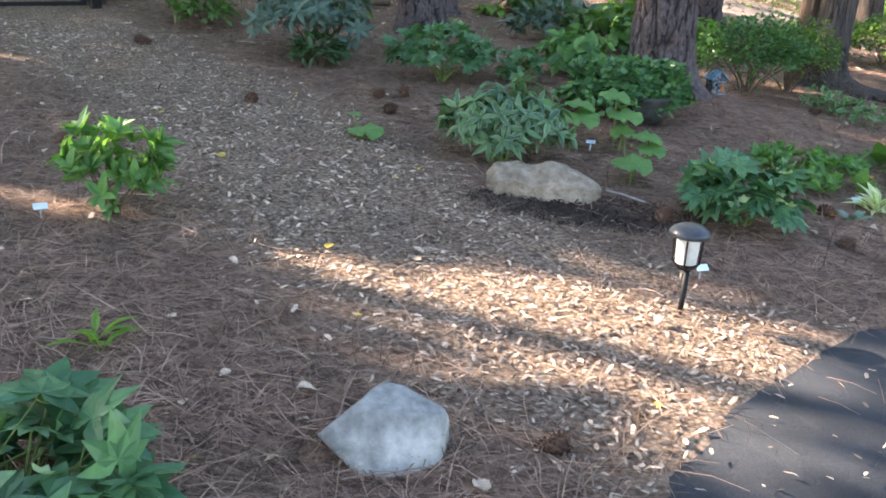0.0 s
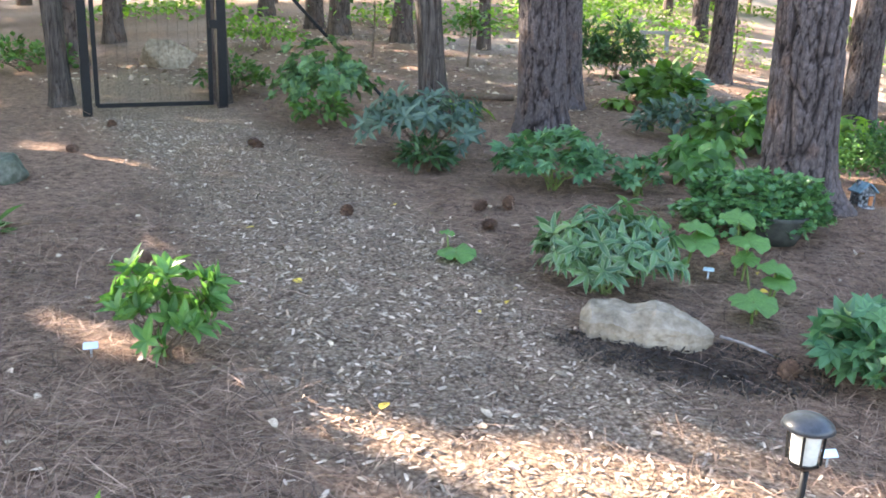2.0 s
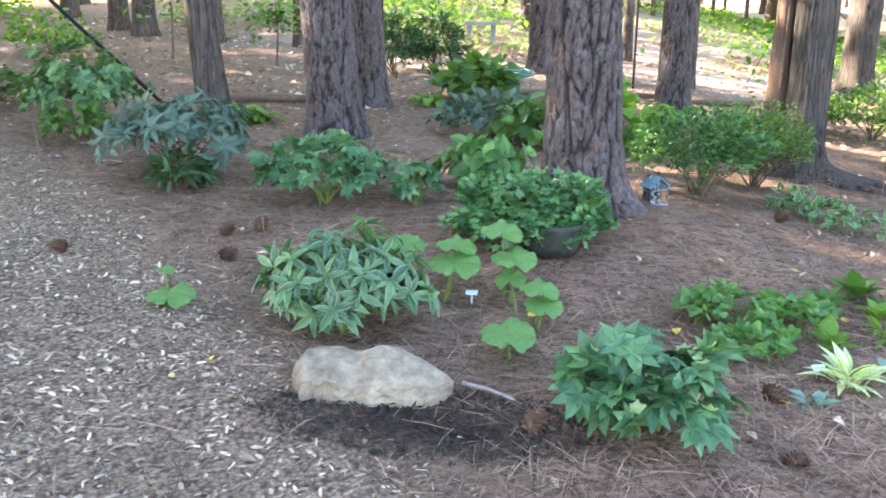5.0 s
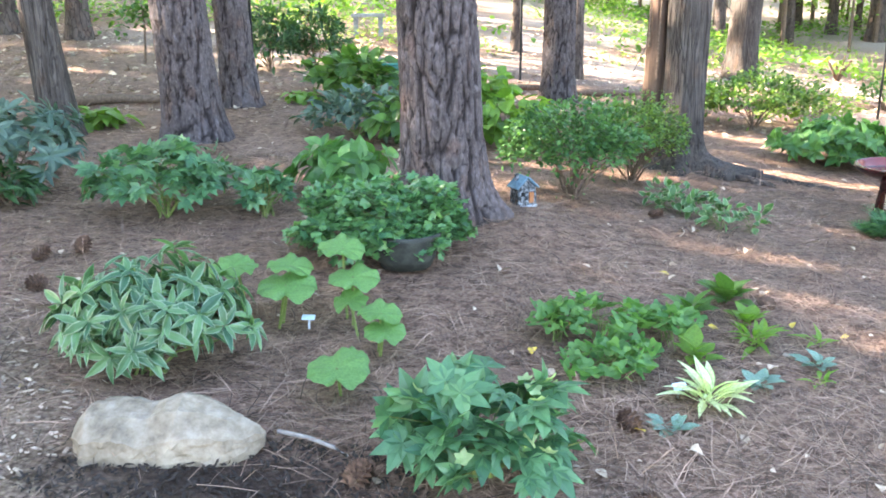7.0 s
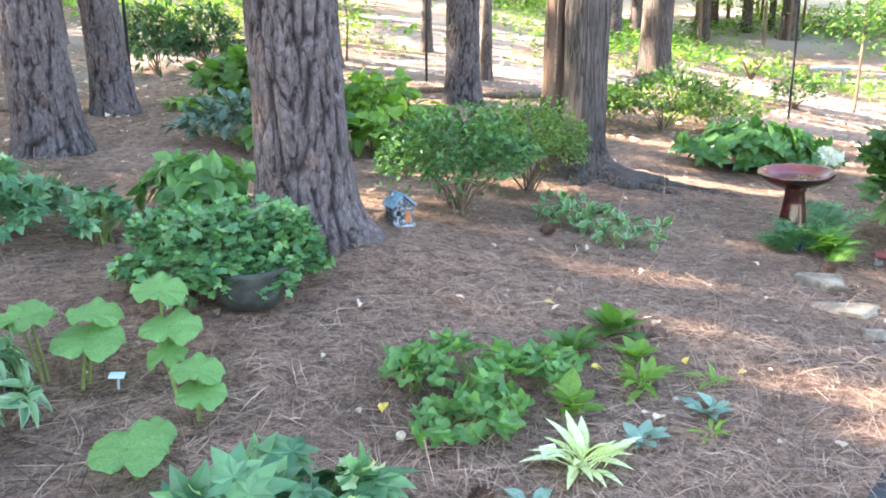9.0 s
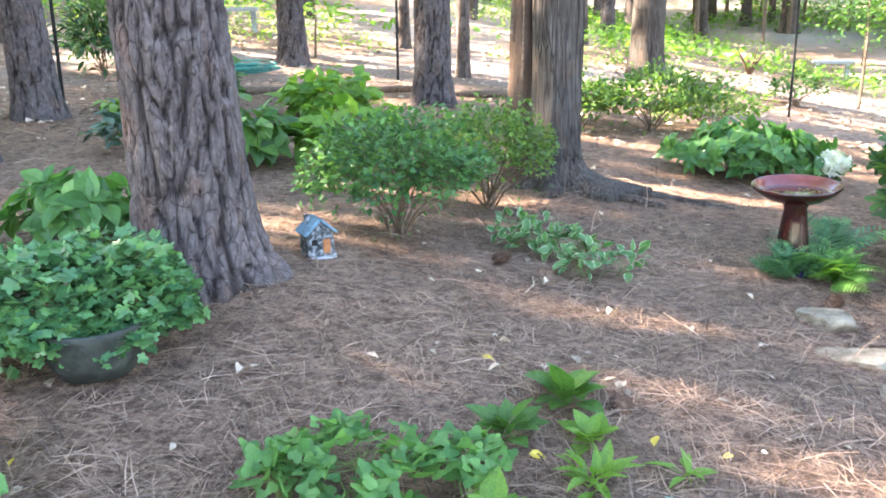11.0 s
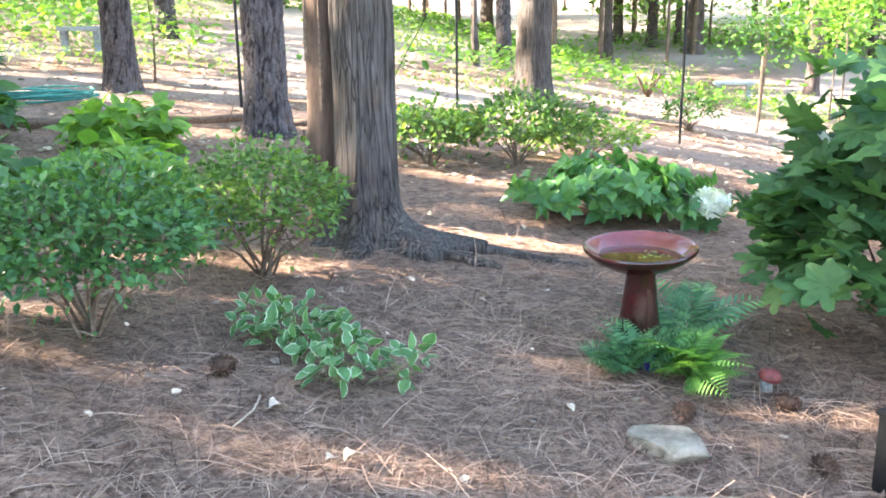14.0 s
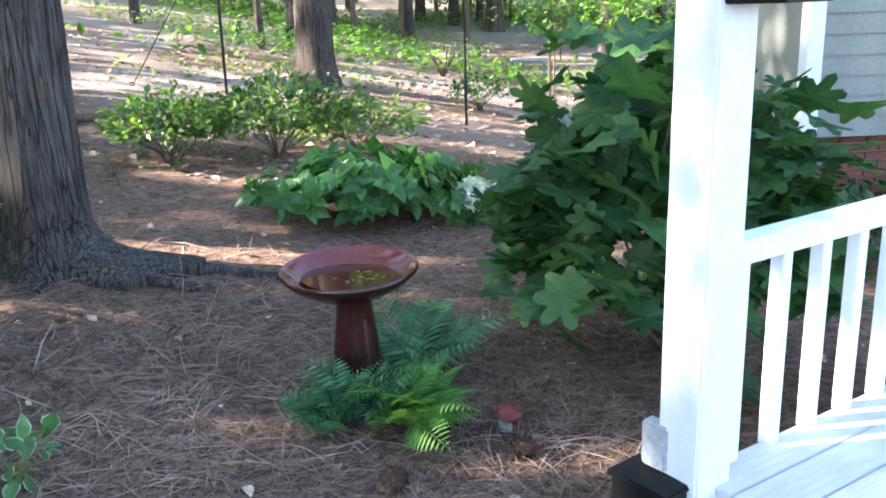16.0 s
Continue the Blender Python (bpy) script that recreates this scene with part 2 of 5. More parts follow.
M["stonewall"] = surface("painted_cobbles", [(0.42, (0.02, 0.022, 0.025)), (0.5, (0.09, 0.1, 0.11)), (0.62, (0.3, 0.32, 0.34))], 34, 8, 0.7, 0.5, 0.006)
M["slate"] = surface("blue_grey_slate", [(0.3, (0.06, 0.12, 0.17)), (0.7, (0.16, 0.27, 0.34))], 40, 8, 0.6, 0.3, 0.004)
M["orange"] = surface("orange_door_paint", [(0.3, (0.27, 0.1, 0.035)), (0.7, (0.38, 0.15, 0.06))], 40, 8, 0.6, 0.1)
M["tag"] = surface("plastic_plant_tag", [(0.3, (0.5, 0.62, 0.75)), (0.7, (0.65, 0.74, 0.85))], 30, 5, 0.4, 0.05)
M["stem"] = surface("green_stem", [(0.3, (0.09, 0.13, 0.03)), (0.7, (0.2, 0.25, 0.07))], 30, 5, 0.6, 0.2)
M["twig"] = surface("brown_twig", [(0.3, (0.07, 0.045, 0.03)), (0.7, (0.2, 0.14, 0.1))], 30, 5, 0.9, 0.3)
M["potgrey"] = surface("dark_planter", [(0.3, (0.018, 0.021, 0.018)), (0.7, (0.055, 0.058, 0.05))], 20, 5, 0.8, 0.4)
M["hose"] = surface("teal_hose", [(0.3, (0.02, 0.13, 0.11)), (0.7, (0.05, 0.24, 0.2))], 20, 5, 0.4, 0.05)
M["galv"] = surface("galvanised_metal", [(0.3, (0.35, 0.37, 0.39)), (0.7, (0.5, 0.52, 0.54))], 40, 5, 0.45, 0.1, metal=0.7)
M["benchstone"] = surface("cast_stone", [(0.3, (0.2, 0.21, 0.215)), (0.7, (0.34, 0.35, 0.355))], 30, 4, 0.9, 0.3, 0.005)
M["lamp_glass"], gnt, gb = nodes_of("lantern_glass")
gb.inputs["Base Color"].default_value, gb.inputs["Roughness"].default_value = (0.9, 0.93, 0.92, 1), 0.06
gb.inputs["Transmission Weight"].default_value, gb.inputs["IOR"].default_value = 1.0, 1.1
bump(gnt, gb, noise_tex(gnt, 25, 3), 0.05, 0.003)

M["l_mid"] = leafy("leaf_mid_green", (0.03, 0.085, 0.018), (0.11, 0.22, 0.045))
M["l_dark"] = leafy("leaf_dark_green", (0.018, 0.055, 0.018), (0.06, 0.13, 0.045))
M["l_blue"] = leafy("leaf_blue_green", (0.035, 0.075, 0.055), (0.11, 0.17, 0.13), 0.5, 0.25)
M["l_bright"] = leafy("leaf_bright_green", (0.07, 0.16, 0.025), (0.21, 0.36, 0.06), 0.5, 0.45)
M["l_lime"] = leafy("leaf_lime", (0.12, 0.22, 0.04), (0.30, 0.42, 0.10), 0.45, 0.45)
M["l_pet"] = leafy("leaf_butterbur", (0.09, 0.21, 0.055), (0.17, 0.33, 0.105), 0.5, 0.4)
M["l_ivy"] = leafy("leaf_ivy", (0.035, 0.115, 0.048), (0.14, 0.29, 0.105), 0.28, 0.25)
M["l_varieg"] = leafy("leaf_white_edged", (0.05, 0.13, 0.04), (0.13, 0.25, 0.09), 0.45, 0.3, None, ((0.4, 0.48, 0.31), 0.82))
M["l_leuco"] = leafy("leaf_cream_edged", (0.028, 0.09, 0.045), (0.125, 0.24, 0.095), 0.33, 0.3, None, ((0.18, 0.26, 0.17), 0.74))
M["l_cream"] = leafy("leaf_cream", (0.5, 0.55, 0.27), (0.7, 0.74, 0.5), 0.5, 0.35, None, ((0.16, 0.3, 0.08), 0.86))
M["l_silver"] = leafy("leaf_silver", (0.12, 0.21, 0.165), (0.27, 0.38, 0.32), 0.5, 0.2, ((0.06, 0.14, 0.07), 60))
M["l_hyd"] = leafy("leaf_oakleaf", (0.025, 0.075, 0.022), (0.075, 0.165, 0.045), 0.6, 0.3)
M["l_col"] = leafy("leaf_columbine", (0.06, 0.16, 0.045), (0.16, 0.31, 0.09), 0.5, 0.4)
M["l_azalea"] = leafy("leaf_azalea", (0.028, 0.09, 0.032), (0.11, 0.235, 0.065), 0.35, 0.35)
# lighter, yellower azalea leaf: sunshine is put into the colour
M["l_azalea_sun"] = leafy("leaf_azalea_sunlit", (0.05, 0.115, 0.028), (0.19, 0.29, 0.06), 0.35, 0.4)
M["l_rhodo"] = leafy("leaf_rhododendron", (0.045, 0.115, 0.05), (0.16, 0.28, 0.11), 0.4, 0.3)
M["l_hosta"] = leafy("leaf_hosta", (0.045, 0.13, 0.035), (0.14, 0.3, 0.08), 0.35, 0.35)
M["l_hell"] = leafy("leaf_hellebore", (0.042, 0.125, 0.06), (0.125, 0.26, 0.115), 0.33, 0.3)
M["l_fern"] = leafy("leaf_fern", (0.08, 0.2, 0.04), (0.19, 0.37, 0.085), 0.5, 0.4)
# far leaves: sunlight and glare put into a paler yellow-green
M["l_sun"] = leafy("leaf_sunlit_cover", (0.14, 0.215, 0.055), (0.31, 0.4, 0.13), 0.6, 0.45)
M["l_canopy"] = leafy("leaf_canopy", (0.05, 0.11, 0.02), (0.16, 0.27, 0.05), 0.5, 0.5)
M["flower_green"] = leafy("petal_yellow_green", (0.27, 0.38, 0.17), (0.42, 0.52, 0.29), 0.5, 0.4)
M["flower_white"] = leafy("petal_white", (0.62, 0.62, 0.55), (0.8, 0.8, 0.74), 0.6, 0.3)


# ---------------------------------------------------------------- mesh tools
class Geo:
    """Collects vertices and faces for one mesh."""

    def __init__(self):
        self.v, self.f, self.n = [], [], 0

    def add(self, verts, faces):
        verts = np.asarray(verts, float).reshape(-1, 3)
        self.v.append(verts)
        self.f += [tuple(i + self.n for i in f) for f in faces]
        self.n += len(verts)
        return self

    def many(self, tv, tf, rot, pos):
        """Copies of one template at many poses."""
        k, c = len(tv), len(pos)
        v = np.einsum("nij,kj->nki", rot, tv) + pos[:, None, :]
        base = self.n
        self.v.append(v.reshape(-1, 3))
        for i in range(c):
            o = base + i * k
            self.f += [tuple(a + o for a in f) for f in tf]
        self.n += k * c
        return self

    def tube(self, pts, r0, r1, sides=6, cap=True):
        pts = np.asarray(pts, float)
        c = len(pts)
        vs = []
        for i, p in enumerate(pts):
            d = Vector(pts[min(i + 1, c - 1)] - pts[max(i - 1, 0)]).normalized()
            a = d.orthogonal().normalized()
            b = d.cross(a)
            r = r0 + (r1 - r0) * i / max(c - 1, 1)
            for s in range(sides):
                w = 2 * math.pi * s / sides
                vs.append(Vector(p) + a * (r * math.cos(w)) + b * (r * math.sin(w)))
        fs = [(i * sides + s, i * sides + (s + 1) % sides, (i + 1) * sides + (s + 1) % sides, (i + 1) * sides + s) for i in range(c - 1) for s in range(sides)]
        if cap:
            fs += [tuple(range(sides))[::-1], tuple((c - 1) * sides + s for s in range(sides))]
        return self.add([tuple(v) for v in vs], fs)

    def lathe(self, prof, sides=32, centre=(0, 0, 0)):
        """Turned shape from (radius, height) pairs."""
        vs = [(centre[0] + r * math.cos(2 * math.pi * s / sides), centre[1] + r * math.sin(2 * math.pi * s / sides), centre[2] + z) for r, z in prof for s in range(sides)]
        fs = [(i * sides + s, i * sides + (s + 1) % sides, (i + 1) * sides + (s + 1) % sides, (i + 1) * sides + s) for i in range(len(prof) - 1) for s in range(sides)]
        return self.add(vs, fs)

    def mesh(self, name, material, smooth=False):
        me = bpy.data.meshes.new(name)
        me.from_pydata(np.concatenate(self.v).tolist(), [], self.f)
        me.materials.append(material)
        if smooth:
            me.polygons.foreach_set("use_smooth", [True] * len(me.polygons))
        me.update()
        return me


def box_mesh(name, size, material, bevel=0.006, centre=(0, 0, 0)):
    bm = bmesh.new()
    bmesh.ops.create_cube(bm, size=1)
    bmesh.ops.scale(bm, vec=size, verts=bm.verts)
    if bevel:
        bmesh.ops.bevel(bm, geom=bm.edges, offset=bevel, segments=2, affect="EDGES")
    bmesh.ops.translate(bm, vec=centre, verts=bm.verts)
    me = bpy.data.meshes.new(name)
    bm.to_mesh(me)
    bm.free()
    me.materials.append(material)
    return me


def part(name, mesh, parent, m=None, label=""):
    ob = new(name, mesh)
    ob.parent = parent
    if m is not None:
        ob.matrix_basis = m
    return tagged(ob, label) if label else ob


def thing(name, x, y, label, category, group="", rz=0, z=None, kind=""):
    ob = new(name)
    ob.empty_display_size = 0.1
    ob.matrix_basis = pose(x, y, float(gz(x, y)) if z is None else z, 0, 0, rz)
    return tagged(ob, label, category, group, kind)


def frames(dirs, norms):
    """Rotation matrices whose y axis follows dirs and whose z axis leans to norms."""
    d = dirs / np.linalg.norm(dirs, axis=1, keepdims=True)
    z = norms - np.sum(norms * d, 1, keepdims=True) * d
    z /= np.linalg.norm(z, axis=1, keepdims=True) + 1e-9
    return np.stack([np.cross(d, z), d, z], axis=2)


def ovate(w=0.3, fold=0.1, droop=0.2, n=4, power=0.8):
    v, f = [(0, 0, 0)], []
    for i in range(1, n):
        s = i / n
        h = w * math.sin(math.pi * s ** power)
        z = -droop * s * s
        v += [(-h, s, z + fold * h / w), (0, s, z), (h, s, z + fold * h / w)]
    v.append((0, 1, -droop))
    e = len(v) - 1
    f += [(0, 2, 1), (0, 3, 2)]
    for i in range(n - 2):
        a = 1 + 3 * i
        f += [(a, a + 1, a + 4, a + 3), (a + 1, a + 2, a + 5, a + 4)]
    a = e - 3
    f += [(a, a + 1, e), (a + 1, a + 2, e)]
    return np.array(v, float), f


def lobed(lobes=5, depth=0.3, n=25, cup=0.12, sharp=1.0):
    """Lobed leaf, a fan round its middle, stalk at the origin, tip at y = 1."""
    v, f = [(0, 0.42, -0.05)], []
    for i in range(n):
        a = math.pi * (-0.94 + 1.88 * i / (n - 1))
        r = 0.52 * (1 - depth + depth * abs(math.cos(lobes * a / 2)) ** sharp * 1.3) * (1 - 0.12 * abs(a) / math.pi)
        v.append((r * math.sin(a), 0.42 + r * math.cos(a), cup * (r * r * 2 - 0.2) * math.cos(2 * a)))
    f = [(0, i + 1, i) for i in range(1, n)] + [(0, 1, n)]
    return np.array(v, float), f


def palmate(count=7, span=200, w=0.16, droop=0.12):
    """Compound leaf: leaflets spread like a hand."""
    V, F, n = [], [], 0
    tv, tf = ovate(w, 0.05, droop, 4, 0.65)
    for i in range(count):
        a = radians(-span / 2 + span * i / (count - 1))
        s = 1 - 0.25 * abs(i - (count - 1) / 2) / (count / 2)
        c, t = math.cos(a), math.sin(a)
        R = np.array([[c, t, 0], [-t, c, 0], [0, 0, 1]]) * s
        V.append(tv @ R.T)
        F += [tuple(k + n for k in f) for f in tf]
        n += len(tv)
    return np.concatenate(V), F


def trefoil():
    V, F, n = [], [], 0
    tv, tf = lobed(3, 0.4, 17, 0.15, 0.6)
    for a in (-95, 0, 95):
        a = radians(a)
        c, t = math.cos(a), math.sin(a)
        R = np.array([[c, t, 0], [-t, c, 0], [0, 0, 1]]) * 0.62
        V.append(tv @ R.T + np.array([0.12 * t, 0.12 * c, 0]))
        F += [tuple(k + n for k in f) for f in tf]
        n += len(tv)
    return np.concatenate(V), F


def frond(pairs=16):
    """Fern frond along y, arching, with toothed leaflets."""
    g = Geo()
    tv, tf = ovate(0.1, 0.03, 0.1, 3)
    pos, dirs, sz = [], [], []
    for i in range(pairs):
        s = 0.12 + 0.88 * i / pairs
        p = (0, s, 0.55 * s - 0.75 * s * s)
        l = 0.30 * math.sin(math.pi * min(1, (0.18 + s * 0.85))) + 0.03
        for k in (-1, 1):
            pos.append(p); dirs.append((k, 0.45, -0.15)); sz.append(l)
    R = frames(np.array(dirs, float), np.tile([0, 0.2, 1.0], (len(pos), 1))) * np.array(sz)[:, None, None]
    g.many(tv, tf, R, np.array(pos, float))
    g.tube([(0, s, 0.55 * s - 0.75 * s * s) for s in np.linspace(0, 1, 6)], 0.008, 0.003, 4)
    return g


def hosta_leaf():
    """Rising stalk, then a broad heart-shaped blade that bends down."""
    v, f = ovate(0.27, 0.09, 0.42, 5, 0.6)
    v = v * np.array([1, 0.78, 1]) + np.array([0, 0.22, 0.36])
    g = Geo().add(v, f).tube([(0, 0, 0), (0, 0.08, 0.2), (0, 0.26, 0.36)], 0.022, 0.014, 4, False)
    return np.concatenate(g.v), g.f


TEMPLATES = {"ovate": ovate(), "broad": ovate(0.34, 0.08, 0.25), "narrow": ovate(0.16, 0.05, 0.3), "oblong": ovate(0.2, 0.08, 0.12), "strap": ovate(0.15, 0.06, 0.4, 5), "lobed": lobed(),
             "oak": lobed(7, 0.5, 29, 0.25, 0.7), "palm": palmate(6, 230, 0.26, 0.2), "cup": palmate(5, 288, 0.42, -0.35), "trefoil": trefoil(), "hosta": hosta_leaf(), "small": ovate(0.3, 0.08, 0.1, 3), "ivy": lobed(5, 0.48, 21, 0.15, 0.7)}


def set_rim(me, tv, n):
    """How near each point lies to its leaf's margin; leaf points come first in the mesh."""
    far = np.abs(tv[:, 0]) / (np.abs(tv[:, 0]).max() + 1e-9)
    far = np.where(tv[:, 1] > 0.97 * tv[:, 1].max(), 0.8, np.where(far > 0.01, 1.0, 0.0))
    val = np.zeros(len(me.vertices), np.float32)
    val[:len(tv) * n] = np.tile(far, n)
    me.attributes.new("rim", "FLOAT", "POINT").data.foreach_set("value", val)
    return me


def shrub(name, label, category, x, y, rx, ry, h, n, leaf, size, mat, stems=14, stem_r=0.008, low=0.12, seed=1, group="", stem_mat="twig", droop=0.0, z=None, flowers=None, shell=0.45, whorls=0):
    """Bush of many leaves in an uneven dome on branching stems; whorls: leaves to a tuft at each twig's end."""
    r = np.random.default_rng(seed)
    top = thing(name, x, y, label, category, group, z=z)
    u = r.normal(size=(n, 3))
    u[:, 2] = np.abs(u[:, 2]) * 0.9 - 0.25
    u /= np.linalg.norm(u, axis=1, keepdims=True)
    lump = np.array([noise.noise(Vector((a * 2.1 + seed * 3.7, b * 2.1, c * 2.1))) for a, b, c in u])
    rad = (1 + 0.45 * lump) * (shell + (1.05 - shell) * r.random(n) ** 0.5)
    p = u * rad[:, None] * np.array([rx, ry, h * (1 - low) * 0.62])
    p[:, 2] += h * (low + 0.38 * (1 - low))
    p[:, 2] = np.maximum(p[:, 2], 0.03 + 0.03 * r.random(n))
    d = u * np.array([1, 1, 0.5]) + r.normal(size=(n, 3)) * 0.55
    d[:, 2] -= droop
    nn = np.array([0, 0, 1.0]) + 0.5 * u + r.normal(size=(n, 3)) * 0.35
    tv, tf = TEMPLATES[leaf]
    if whorls:
        k = n // whorls
        hub_of = np.repeat(np.arange(k), whorls)
        n = len(hub_of)
        ax = u[:k] * np.array([0.9, 0.9, 0.4]) + np.array([0, 0, 0.55]) + r.normal(size=(k, 3)) * 0.2
        ax /= np.linalg.norm(ax, axis=1, keepdims=True)
        R = frames(np.cross(ax, np.array([0.31, 0.52, 0.8])), ax)
        turn = 2 * math.pi * (np.tile(np.arange(whorls), k) / whorls + np.repeat(r.random(k), whorls)) + r.normal(size=n) * 0.25
        side = R[hub_of, :, 0] * np.cos(turn)[:, None] + R[hub_of, :, 1] * np.sin(turn)[:, None]
        up = (0.1 + 0.75 * r.random(n))[:, None]
        d = side + ax[hub_of] * up - np.array([0, 0, droop])
        nn = ax[hub_of] - side * up * 0.6 + r.normal(size=(n, 3)) * 0.15
        p = p[hub_of] - ax[hub_of] * (0.25 * size * r.random(n))[:, None]
    s = size * (0.65 + 0.6 * r.random(n))
    g = Geo().many(tv, tf, frames(d, nn) * s[:, None, None], p)
    part("foliage", set_rim(g.mesh(name + "_foliage", M[mat]), tv, n), top)
    idx = r.choice(n, min(stems * 2, n), replace=False)
    tips = p[idx]
    hub = tips[:stems] * np.array([0.45, 0.45, 0.5])
    for i in range(min(stems, len(tips))):
        b = (r.normal() * 0.03, r.normal() * 0.03, -0.03)
        g = Geo().tube([b, hub[i] * 0.6 + np.array([0, 0, 0.02]), hub[i], tips[i]], stem_r, stem_r * 0.35, 5, False)
        if stems + i < len(tips):
            g.tube([hub[i], (hub[i] + tips[stems + i]) / 2, tips[stems + i]], stem_r * 0.6, stem_r * 0.25, 4, False)
        part("stem", g.mesh("stem", M[stem_mat]), top)
    if flowers:
        count, fs, fm = flowers
        tv, tf = TEMPLATES["cup"]
        for k in range(count):
            q = p[r.integers(n)] * np.array([0.95, 0.95, 1.0])
            q[2] = min(h * 1.02, q[2] + 0.06)
            ax = frames(np.array([[r.normal(), r.normal(), 0.2]]), np.array([[r.normal() * 0.6, r.normal() * 0.6, 0.7]])) * fs
            part("flower", Geo().many(tv, tf, ax, q[None]).mesh("flower", M[fm]), top)
    return top


def rosette(name, label, category, x, y, count, length, leaf, mat, rise=0.7, seed=1, group="", stalk=0.3, spread=0.02, z=None):
    """Clump whose leaves arch out from the crown, each leaf a piece of its own."""
    r = np.random.default_rng(seed)
    top = thing(name, x, y, label, category, group, z=z)
    tv, tf = TEMPLATES[leaf]
    if leaf == "hosta":
        stalk = 0.0
        me = Geo().add(tv, tf).mesh(name + "_leaf", M[mat], True)
    else:
        me = Geo().add(tv + np.array([0, stalk, 0]), tf).tube([(0, 0, 0), (0, stalk * 0.5, 0.01), (0, stalk + 0.1, 0)], 0.02, 0.012, 4, False).mesh(name + "_leaf", M[mat])
        set_rim(me, tv, 1)
    for i in range(count):
        a = 360 * (i * 0.381966 % 1) + r.normal() * 12
        lay = i / count
        tilt = (-22 + 62 * lay * rise if leaf == "hosta" else 12 + 62 * lay * rise) + r.normal() * 8
        s = length * (0.75 + 0.4 * r.random()) / (1 + stalk)
        m = pose(spread * r.normal(), spread * r.normal(), 0.01, 0, 0, a) @ pose(0, 0, 0, tilt, 0, r.normal() * 10) @ Matrix.Diagonal((s, s, s, 1))
        part("leaf", me, top, m)
    return top



# ---------------------------------------------------------------- ground
def axis(lo, hi, step, far):
    inner = np.arange(lo, hi + step / 2, step)
    out, d, a, b = [], step, lo, hi
    left, right = [], []
    while b < far:
        d *= 1.35
        a, b = a - d, b + d
        left.insert(0, a)
        right.append(b)
    return np.concatenate([left, inner, right])


def near_line(x, y, pts):
    """Distance to a line of points."""
    best = np.full(np.shape(x), 1e9)
    for (ax, ay), (bx, by) in zip(pts, pts[1:]):
        dx, dy = bx - ax, by - ay
        t = np.clip(((x - ax) * dx + (y - ay) * dy) / (dx * dx + dy * dy), 0, 1)
        best = np.minimum(best, np.hypot(x - ax - t * dx, y - ay - t * dy))
    return best


PATH_LINE = [(1.35, 2.7), (0.7, 3.2), (-0.2, 4.2), (-1.05, 5.5), (-2.4, 7.3), (-3.6, 8.9), (-5.0, 10.2), (-6.5, 12.5)]
DRIVE = [(-1.5, 0.2), (0.1, 1.55), (0.66, 2.18), (0.85, 2.47), (1.11, 2.84), (1.37, 3.1), (1.69, 3.44), (2.03, 3.65), (2.7, 4.15), (3.3, 4.72), (3.78, 5.2), (4.3, 5.6), (5.2, 6.1), (6.2, 6.4)]


def path_weight(x, y):
    return np.clip((1.1 - near_line(x, y, PATH_LINE)) / 0.5, 0, 1)


def build_ground():
    xs, ys = axis(-8, 12, 0.1, 700), axis(0, 18, 0.1, 700)
    X, Y = np.meshgrid(xs, ys)
    Z = gz(X, Y)
    inner = (np.abs(X - 2) < 10.2) & (np.abs(Y - 9) < 9.2)
    w = np.zeros_like(Z)
    for i, j in zip(*np.nonzero(inner)):
        p = Vector((X[i, j], Y[i, j], 0))
        w[i, j] = 0.035 * noise.noise(p * 1.1) + 0.022 * noise.noise(p * 3.3) + 0.012 * noise.noise(p * 8)
    keep = np.clip(near_line(X, Y, [(-3, -3)] + DRIVE) / 0.4, 0, 1)
    under = (Y < np.interp(X, [p[0] for p in DRIVE], [p[1] for p in DRIVE]) - 0.05) & (X > -1.5) & (X < 9) & (Y > -8)
    Z = np.where(under, Z - 0.04, Z + w * keep)
    nx, ny = len(xs), len(ys)
    f = [(r * nx + c, r * nx + c + 1, (r + 1) * nx + c + 1, (r + 1) * nx + c) for r in range(ny - 1) for c in range(nx - 1)]
    g = Geo().add(np.stack([X, Y, Z], -1).reshape(-1, 3), f)
    me = g.mesh("ground", M["ground"], True)
    soil = np.clip(1.25 - np.hypot((X - 0.8) / 0.7, (Y - 4.74) / 0.3), 0, 1) * 0.9
    soil = np.maximum(soil, np.clip(1.2 - np.hypot((X - 5.75) / 0.45, (Y - 7.95) / 0.25), 0, 1) * 0.6)
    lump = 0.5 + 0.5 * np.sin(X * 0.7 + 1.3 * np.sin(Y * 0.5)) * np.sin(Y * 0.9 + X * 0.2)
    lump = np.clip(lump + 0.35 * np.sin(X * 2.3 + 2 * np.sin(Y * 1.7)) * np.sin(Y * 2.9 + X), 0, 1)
    sunlit_sand = np.clip((Y - 13) / 5, 0, 1) * (0.8 * lump - 0.1) + np.clip((Y - 26) / 8, 0, 1) * 0.5
    # weaker on the left: the shade beyond the gate, put into the mask
    sunlit_sand = sunlit_sand * np.clip((X + 5) / 4, 0.35, 1)
    col = np.stack([path_weight(X, Y), soil, np.clip(sunlit_sand, 0, 1), np.ones_like(X)], -1).reshape(-1)
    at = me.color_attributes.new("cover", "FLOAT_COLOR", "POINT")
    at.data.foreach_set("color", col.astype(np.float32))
    tagged(new("ground", me), "brown pine-straw ground with a trodden wood-chip path", "ground", kind="structure")


build_ground()


